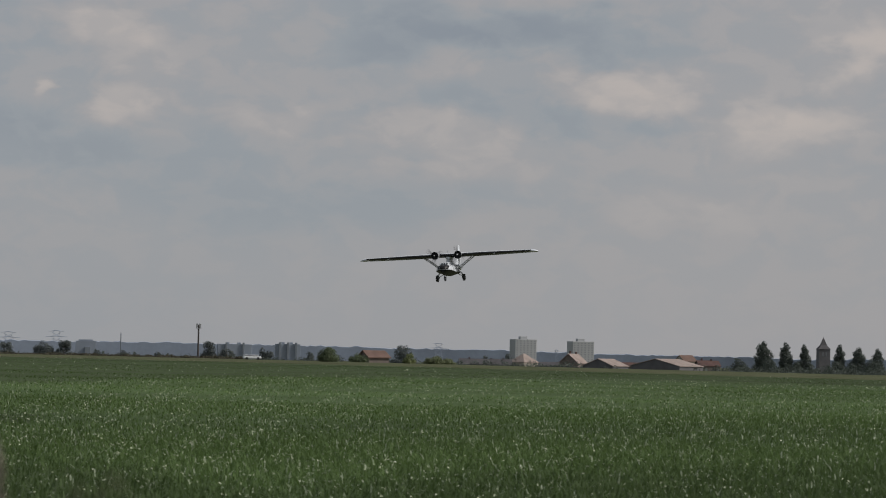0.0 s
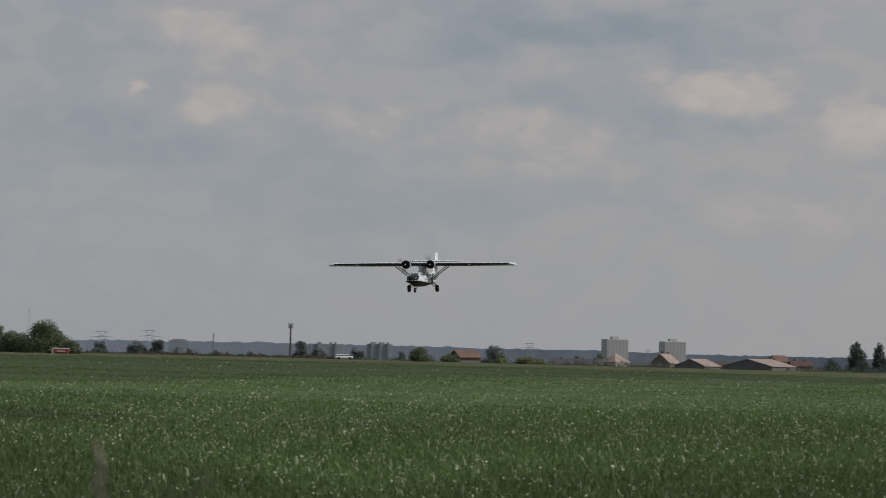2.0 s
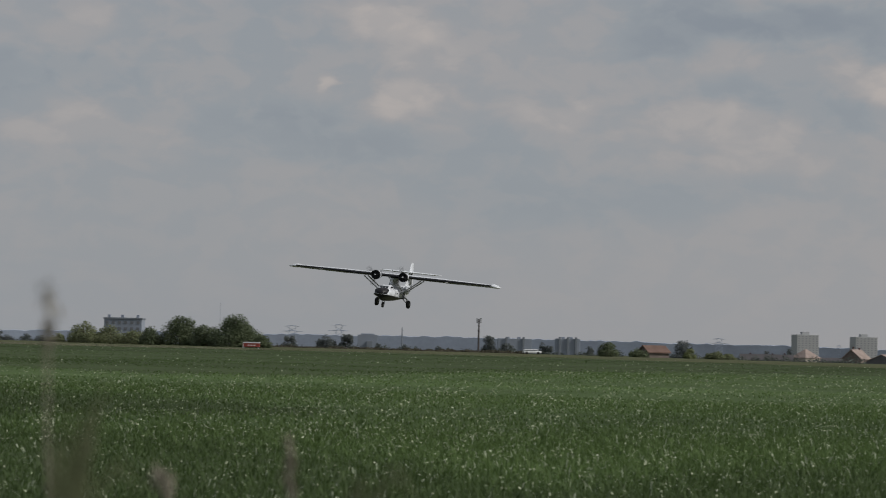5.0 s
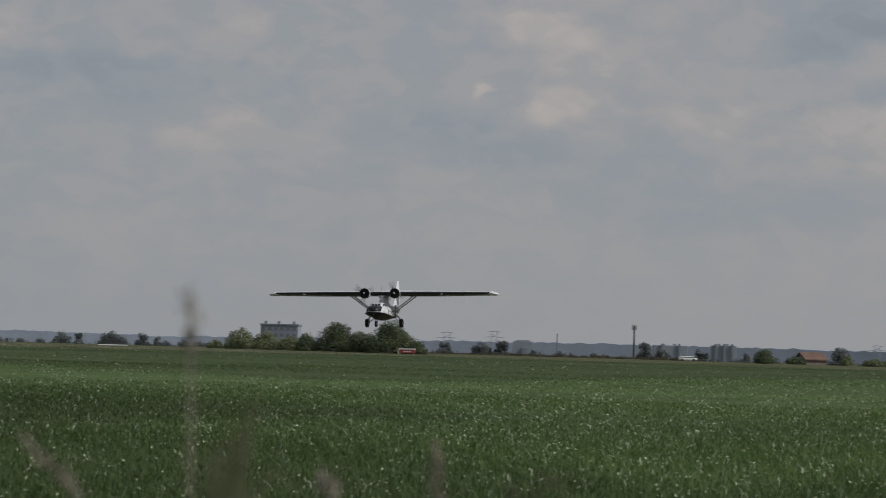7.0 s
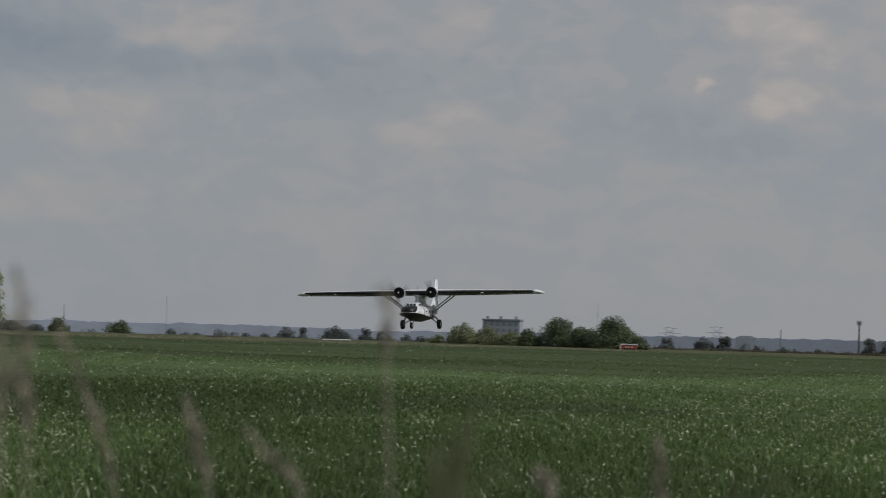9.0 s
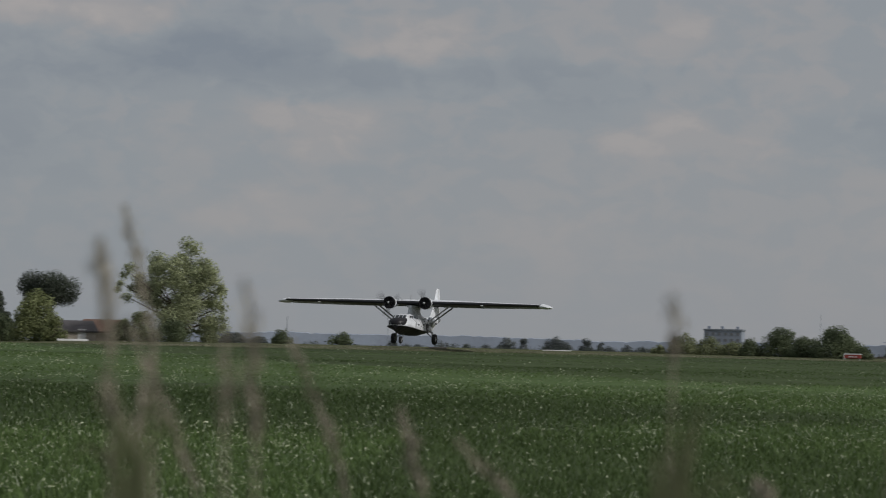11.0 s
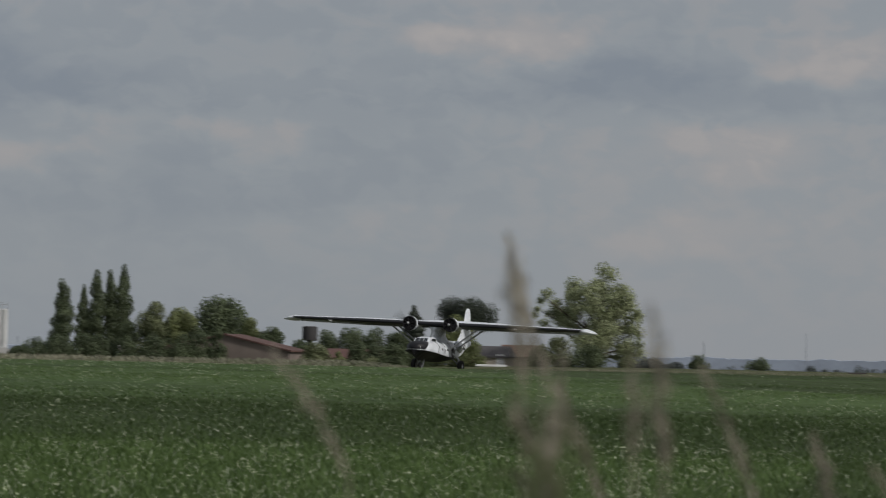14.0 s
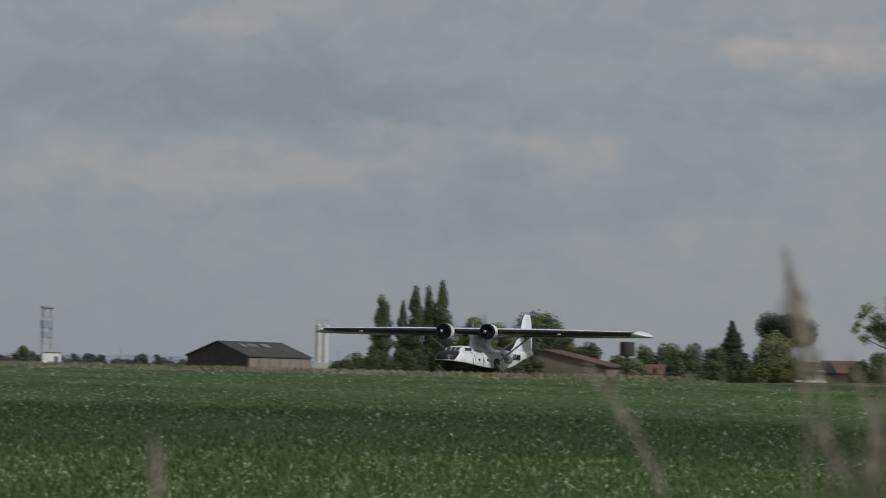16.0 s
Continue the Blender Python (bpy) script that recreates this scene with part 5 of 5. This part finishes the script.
        smooth(part("wing_float", bm_loft(secs), M_WHITE, boat, "white float folded up as wing tip"))
    # pylon
    secs = []
    for z, hw, y0, y1 in ((2.8, 1.15, -3.0, 3.2), (3.0, 0.86, -2.6, 2.8), (3.25, 0.64, -2.15, 2.3), (3.6, 0.5, -1.9, 2.0), (4.0, 0.48, -1.9, 2.0), (4.3, 0.8, -2.1, 2.2)):
        secs.append([(hw * math.cos(a), (y0 + y1) / 2 + (y1 - y0) / 2 * math.sin(a), z) for a in [k * math.pi / 6 for k in range(12)]])
    smooth(part("pylon", bm_loft(secs), M_WHITE, boat, "white centre pylon"))
    for sx in (-1, 1):
        for y in (-1.3, 0.9):
            bm = bm_tube([(sx * 1.25, y * 0.9, 1.95), (sx * 4.25, y, 4.2)], [0.085, 0.085], 8)
            part("wing_strut", bm, M_STRUT, boat)
        # engines
        eng = new("engine")
        eng.parent = boat
        eng.matrix_basis = pose(sx * 2.05, -3.3, 4.55) @ Matrix.Scale(0.88, 4)
        prof = ((0.70, 0.3), (0.77, 0.35), (0.78, 0.6), (0.76, 1.05), (0.62, 1.5))
        secs = [[(r * math.cos(k * math.pi / 10), y, r * math.sin(k * math.pi / 10)) for k in range(20)] for r, y in prof]
        smooth(part("cowling", bm_loft(secs, caps=False), M_WHITE, eng, "white cowling"))
        secs = [[(r * math.cos(k * math.pi / 10), y, r * math.sin(k * math.pi / 10)) for k in range(20)] for r, y in ((0.60, 0.05), (0.72, 0.0), (0.785, 0.12), (0.79, 0.36))]
        part("cowl_ring", bm_loft(secs, caps=False), M_BLACK, eng, "black cowling lip")
        part("firewall", bm_tube([(0, 0.3, 0), (0, 0.34, 0)], [0.72, 0.72], 18), M_BLACK, eng)
        bm = bmesh.new()
        for k in range(9):
            a = 2 * math.pi * k / 9
            bm_tube([(0.2 * math.cos(a), 0.24, 0.2 * math.sin(a)), (0.62 * math.cos(a), 0.24, 0.62 * math.sin(a))], [0.11, 0.16], 6, bm)
        part("cylinders", bm, M_BLACK, eng)
        part("hub", bm_tube([(0, -0.5, 0), (0, -0.42, 0), (0, -0.3, 0)], [0.06, 0.13, 0.16], 10), M_METAL, eng)
        secs = [[(r * math.cos(k * math.pi / 8), y, r * 0.8 * math.sin(k * math.pi / 8) - 0.12) for k in range(16)] for r, y in ((0.6, 1.45), (0.5, 2.5), (0.25, 4.2), (0.05, 5.2))]
        smooth(part("nacelle", bm_loft(secs), M_WHITE, eng))
        bm = bm_tube([(0, -0.45, 0), (0, -0.3, 0), (0, 0.15, 0)], [0.06, 0.12, 0.2], 10)
        for k in range(3):
            a = 2 * math.pi * k / 3 + 0.4
            d = Vector((math.cos(a), 0, math.sin(a)))
            e = Vector((-math.sin(a), 0, math.cos(a)))
            secs = []
            for r, w in ((0.15, 0.06), (0.7, 0.13), (1.3, 0.12), (1.85, 0.05)):
                c = d * r + Vector((0, -0.25, 0))
                secs.append([c - e * w + Vector((0, -0.05, 0)), c + Vector((0, -0.05, 0)), c + e * w + Vector((0, 0.05, 0)), c + Vector((0, 0.03, 0))])
            bm_loft(secs, bm=bm)
        PROPS.append(part("propeller", bm, M_PROP, eng, "spinning dark propeller"))
        # blister and exhaust
        secs = [[(sx * (1.02 + 0.55 * math.sin(v) * max(0, math.cos(k * math.pi / 6 - math.pi / 2)) ** 0.5), 3.2 + 1.3 * math.cos(v), 2.5 + 0.62 * math.sin(v) * math.cos(k * math.pi / 6)) for k in range(0, 7)] for v in [0.05 + j * 0.5 for j in range(7)]]
        smooth(part("blister", bm_loft(secs), M_BLISTER, boat, "glazed side blister"))
        for j in range(3):
            part("blister_frame", bm_tube([(sx * 1.2, 2.4 + 0.8 * j, 1.95), (sx * 1.62, 2.4 + 0.8 * j, 2.5), (sx * 1.1, 2.4 + 0.8 * j, 3.05)], [0.035] * 3, 5), M_METAL, boat)
        # hull windows
        for y in (-3.3, -1.6, 0.2):
            part("porthole", bm_tube([(sx * 1.40, y, 2.15), (sx * 1.53, y, 2.15)], [0.10, 0.10], 12), M_GLASS, boat)
        # panel seams, a door and bars of lettering on the hull side
        for y in (-4.6, -2.5, 0.9):
            part("panel_seam", bm_box(sx * 1.515 - 0.02, sx * 1.515 + 0.02, y - 0.02, y + 0.02, 1.75, 2.3, 0.0), M_METAL, boat)
        for y, x, w in ((4.75, 1.08, 0.32), (5.25, 1.00, 0.32), (6.1, 0.86, 0.2), (6.5, 0.80, 0.2), (6.9, 0.74, 0.2)):
            part("lettering_bar", bm_box(sx * x - 0.04, sx * x + 0.04, y, y + w, 2.3, 2.8, 0.01), M_BLACK, boat)
        for s0 in (3.8, 5.5, 7.5):
            w, keel, chine, top = next(r[1:] for r in st if r[0] == s0)
            pts = []
            for j in range(7):
                a = radians(8 + 11 * j)
                pts.append((sx * 1.008 * w / 2 * math.cos(a) ** 0.72, NOSE + s0, chine + 0.06 + (top - chine - 0.04) * math.sin(a) ** 0.72))
            part("hull_seam", bm_tube(pts, [0.015] * 7, 5), M_ENGINE, boat)
        part("wheel_bay", bm_tube([(sx * 1.35, 0.3, 1.85), (sx * 1.545, 0.3, 1.85)], [0.5, 0.5], 16), M_ENGINE, boat, "dark round wheel bay")
        part("hatch", bm_box(sx * 1.50 - 0.03, sx * 1.50 + 0.03, -0.9, -0.3, 1.75, 2.35, 0.02), M_METAL, boat)
        # main wheels
        wheel = new("main_wheel")
        wheel.parent = boat
        wheel.matrix_basis = pose(sx * 2.36, 0.3, 0.6)
        prof = ((0.34, -0.2), (0.5, -0.22), (0.58, -0.14), (0.6, 0), (0.58, 0.14), (0.5, 0.22), (0.34, 0.2))
        secs = [[(x, r * math.cos(k * math.pi / 10), r * math.sin(k * math.pi / 10)) for k in range(20)] for r, x in prof]
        part("tyre", bm_loft(secs, caps=False), M_TYRE, wheel)
        bm = bm_tube([(-0.16, 0, 0), (-0.1, 0, 0), (0.1, 0, 0), (0.16, 0, 0)], [0.2, 0.345, 0.345, 0.2], 16)
        for k in range(5):
            a = 2 * math.pi * k / 5
            bm_box(-0.18, 0.18, 0.22 * math.cos(a) - 0.04, 0.22 * math.cos(a) + 0.04, 0.22 * math.sin(a) - 0.04, 0.22 * math.sin(a) + 0.04, 0.0, bm)
        part("rim", bm, M_METAL, wheel)
        WHEELS.append(wheel)
        part("wheel_leg", bm_tube([(sx * 1.3, 0.1, 1.95), (sx * 2.1, 0.3, 1.3), (sx * 2.12, 0.3, 0.6)], [0.12, 0.11, 0.09], 8), M_METAL, boat)
        part("wheel_brace", bm_tube([(sx * 1.3, 0.9, 1.3), (sx * 2.1, 0.3, 0.75)], [0.06, 0.06], 6), M_METAL, boat)
        part("wheel_axle", bm_tube([(sx * 2.0, 0.3, 0.6), (sx * 2.36, 0.3, 0.6)], [0.08, 0.08], 8), M_METAL, boat)
        # tailplane
        secs = []
        for x, y0, c, t in ((0.0, 8.1, 2.7, 0.16), (3.5, 8.5, 2.2, 0.12), (4.6, 8.9, 1.5, 0.06)):
            secs.append([(sx * x, y0, 5.05), (sx * x, y0 + c * 0.3, 5.05 + t), (sx * x, y0 + c, 5.05), (sx * x, y0 + c * 0.3, 5.05 - t)])
        part("tailplane", bm_loft(secs), M_WHITE, boat)
    # nose wheel
    wheel = new("nose_wheel")
    wheel.parent = boat
    wheel.matrix_basis = pose(0, -5.3, 0.42)
    secs = [[(x, r * math.cos(k * math.pi / 9), r * math.sin(k * math.pi / 9)) for k in range(18)] for r, x in ((0.22, -0.13), (0.36, -0.14), (0.42, 0), (0.36, 0.14), (0.22, 0.13))]
    part("tyre", bm_loft(secs, caps=False), M_TYRE, wheel)
    part("rim", bm_tube([(-0.1, 0, 0), (0.1, 0, 0)], [0.225, 0.225], 12), M_METAL, wheel)
    WHEELS.append(wheel)
    for sx in (-1, 1):
        part("nose_leg", bm_tube([(sx * 0.19, -5.3, 0.42), (sx * 0.19, -5.0, 1.1)], [0.05, 0.06], 6), M_METAL, boat)
    # fin and rudder
    secs = []
    for z, y0, y1, t in ((2.9, 6.2, 11.3, 0.2), (3.6, 7.4, 11.45, 0.17), (4.6, 8.4, 11.35, 0.13), (5.6, 8.95, 11.2, 0.1), (6.2, 9.25, 11.0, 0.08), (6.5, 9.65, 10.75, 0.04)):
        secs.append([(0, y0, z), (t, y0 + (y1 - y0) * 0.35, z), (0, y1, z), (-t, y0 + (y1 - y0) * 0.35, z)])
    fin = part("fin", bm_loft(secs), M_WHITE, boat, "tall white fin with dark badge")
    for sx in (-1, 1):
        part("badge", bm_box(sx * 0.12 - 0.03, sx * 0.12 + 0.03, 9.3, 9.9, 4.25, 4.95, 0.01), M_ENGINE, fin)
        part("hull_stripe", bm_box(sx * 0.62 - 0.04, sx * 0.62 + 0.04, 5.2, 6.4, 2.6, 2.75, 0.01), M_ENGINE, boat)
    part("aerial", bm_tube([(0, -1.6, 4.95), (0, -1.55, 5.45)], [0.05, 0.03], 6), M_METAL, boat)
    for x in (8.3, -10.5):
        part("landing_light", bm_box(x - 0.16, x + 0.16, -2.22, -2.12, 4.40, 4.50, 0.02), M_SIGN, boat)
    return boat


PROPS, WHEELS = [], []
BOAT = build_aircraft()

# seconds, pan and distance of the aircraft, height of its wheels, turn of the nose from the camera, bank, nose up
FLIGHT = [
    (0.0, -0.139, 445.5, 15.32, 10.1, 3.9, -1.7),
    (0.5, 0.455, 439.5, 14.82, 11.4, 2.7, -2.1),
    (1.0, 1.132, 434.3, 14.29, 12.1, 0.6, -2.5),
    (1.5, 1.778, 424.1, 13.44, 12.7, 0.9, -2.9),
    (2.0, 2.547, 416.7, 12.26, 13.6, 1.0, -2.8),
    (2.5, 3.273, 410.1, 11.09, 14.0, -0.4, -2.2),
    (3.0, 4.095, 401.8, 10.01, 14.3, -1.5, -1.7),
    (3.5, 4.887, 391.6, 9.09, 14.7, -2.3, -1.7),
    (4.0, 5.788, 387.3, 8.73, 14.9, -3.6, -2.0),
    (4.5, 6.630, 379.2, 8.16, 14.7, -5.5, -2.1),
    (7.0, 11.133, 343.7, 4.61, 11.1, 1.3, -0.3),
    (7.5, 12.088, 339.2, 4.08, 11.3, 2.2, 0.0),
    (8.0, 13.173, 327.9, 3.48, 11.5, 2.3, 0.2),
    (8.5, 14.233, 325.4, 3.21, 11.6, 2.2, -0.4),
    (11.0, 20.423, 284.7, 1.73, 15.2, -0.4, 0.2),
    (11.5, 21.760, 282.4, 1.47, 15.3, -1.1, 0.4),
    (12.0, 23.216, 273.6, 1.34, 15.1, -1.2, 1.1),
    (12.5, 24.618, 268.5, 1.20, 14.8, -1.2, 1.4),
    (13.0, 26.152, 266.3, 1.31, 14.8, -1.7, 1.2),
    (13.5, 27.673, 254.6, 1.12, 15.6, -1.7, 0.8),
    (14.0, 29.264, 248.5, 0.65, 16.6, -1.7, 0.6),
    (14.5, 30.808, 243.0, 0.56, 17.5, -0.8, 0.4),
    (15.0, 32.385, 236.4, 0.58, 18.9, 1.8, -0.1),
    (15.5, 33.810, 231.5, 0.45, 21.0, 0.8, -0.1),
    (16.0, 35.439, 220.8, 0.37, 24.4, 0.1, 0.5),
]


def boat_pose(az, d, z, yaw, bank, up):
    x, y = at(az, d)
    return pose(x, y, z, 0, 0, az - yaw) @ pose(0, 0, 0, 0, -bank, 0) @ pose(0, 0, 0, -up, 0, 0)


def motions():
    for ob, foot, az in SWAYING:
        lean = -3.4 if az in (26.60,) else -0.5
        rows = []
        for k in range(0, 33):
            t = k * 0.5
            u = min(1.0, max(0.0, (t - 10.8) / 5.2))
            a = lean * u + 0.25 * math.sin(t * 2.1 + az)
            if az == 26.60:
                a = float(lerp_table(t, ((0, -0.1), (10.5, -0.2), (11, -0.6), (11.5, -1.15), (12, -1.7), (12.5, -1.4), (13.5, -1.2), (14, -1.9), (14.5, -2.6), (15.5, -2.2), (16, -3.5))))
            if az == 27.02:
                a = float(lerp_table(t, ((0, -0.9), (10.8, -0.9), (11.5, -0.4), (12.5, -0.55), (13.5, -0.4), (14.5, -1.5), (15.5, -1.25), (16, -2.2))))
            if az == 14.31:
                a = float(lerp_table(t, ((0, -1.0), (4.5, -1.2), (7, -1.9), (7.5, -1.1), (8.0, -3.1), (8.5, -3.7), (10.5, -0.3), (11.5, -0.6), (12.5, 0), (16, 0))))
            rows.append((t, Matrix.Translation(foot) @ Matrix.Rotation(radians(a), 4, Vector((-math.sin(radians(az)), math.cos(radians(az)), 0)))))
        walk(ob, rows)
    walk(BOAT, [(r[0], boat_pose(*r[1:])) for r in FLIGHT])
    for i, prop in enumerate(PROPS):
        walk(prop, [(k / FPS, pose(0, 0, 0, 0, 84.0 * k + 40 * i, 0)) for k in range(0, 481)])
    for wheel in WHEELS:
        loc = wheel.matrix_basis.translation
        rows, turned = [], 0.0
        for k in range(0, 481):
            t = k / FPS
            speed = min(1.0, max(0.0, (t - 11.3) / 0.6)) * (62.0 - 1.5 * max(0.0, t - 12.0))
            turned += speed
            rows.append((t, pose(loc.x, loc.y, loc.z, turned, 0, 0)))
        walk(wheel, rows)


motions()
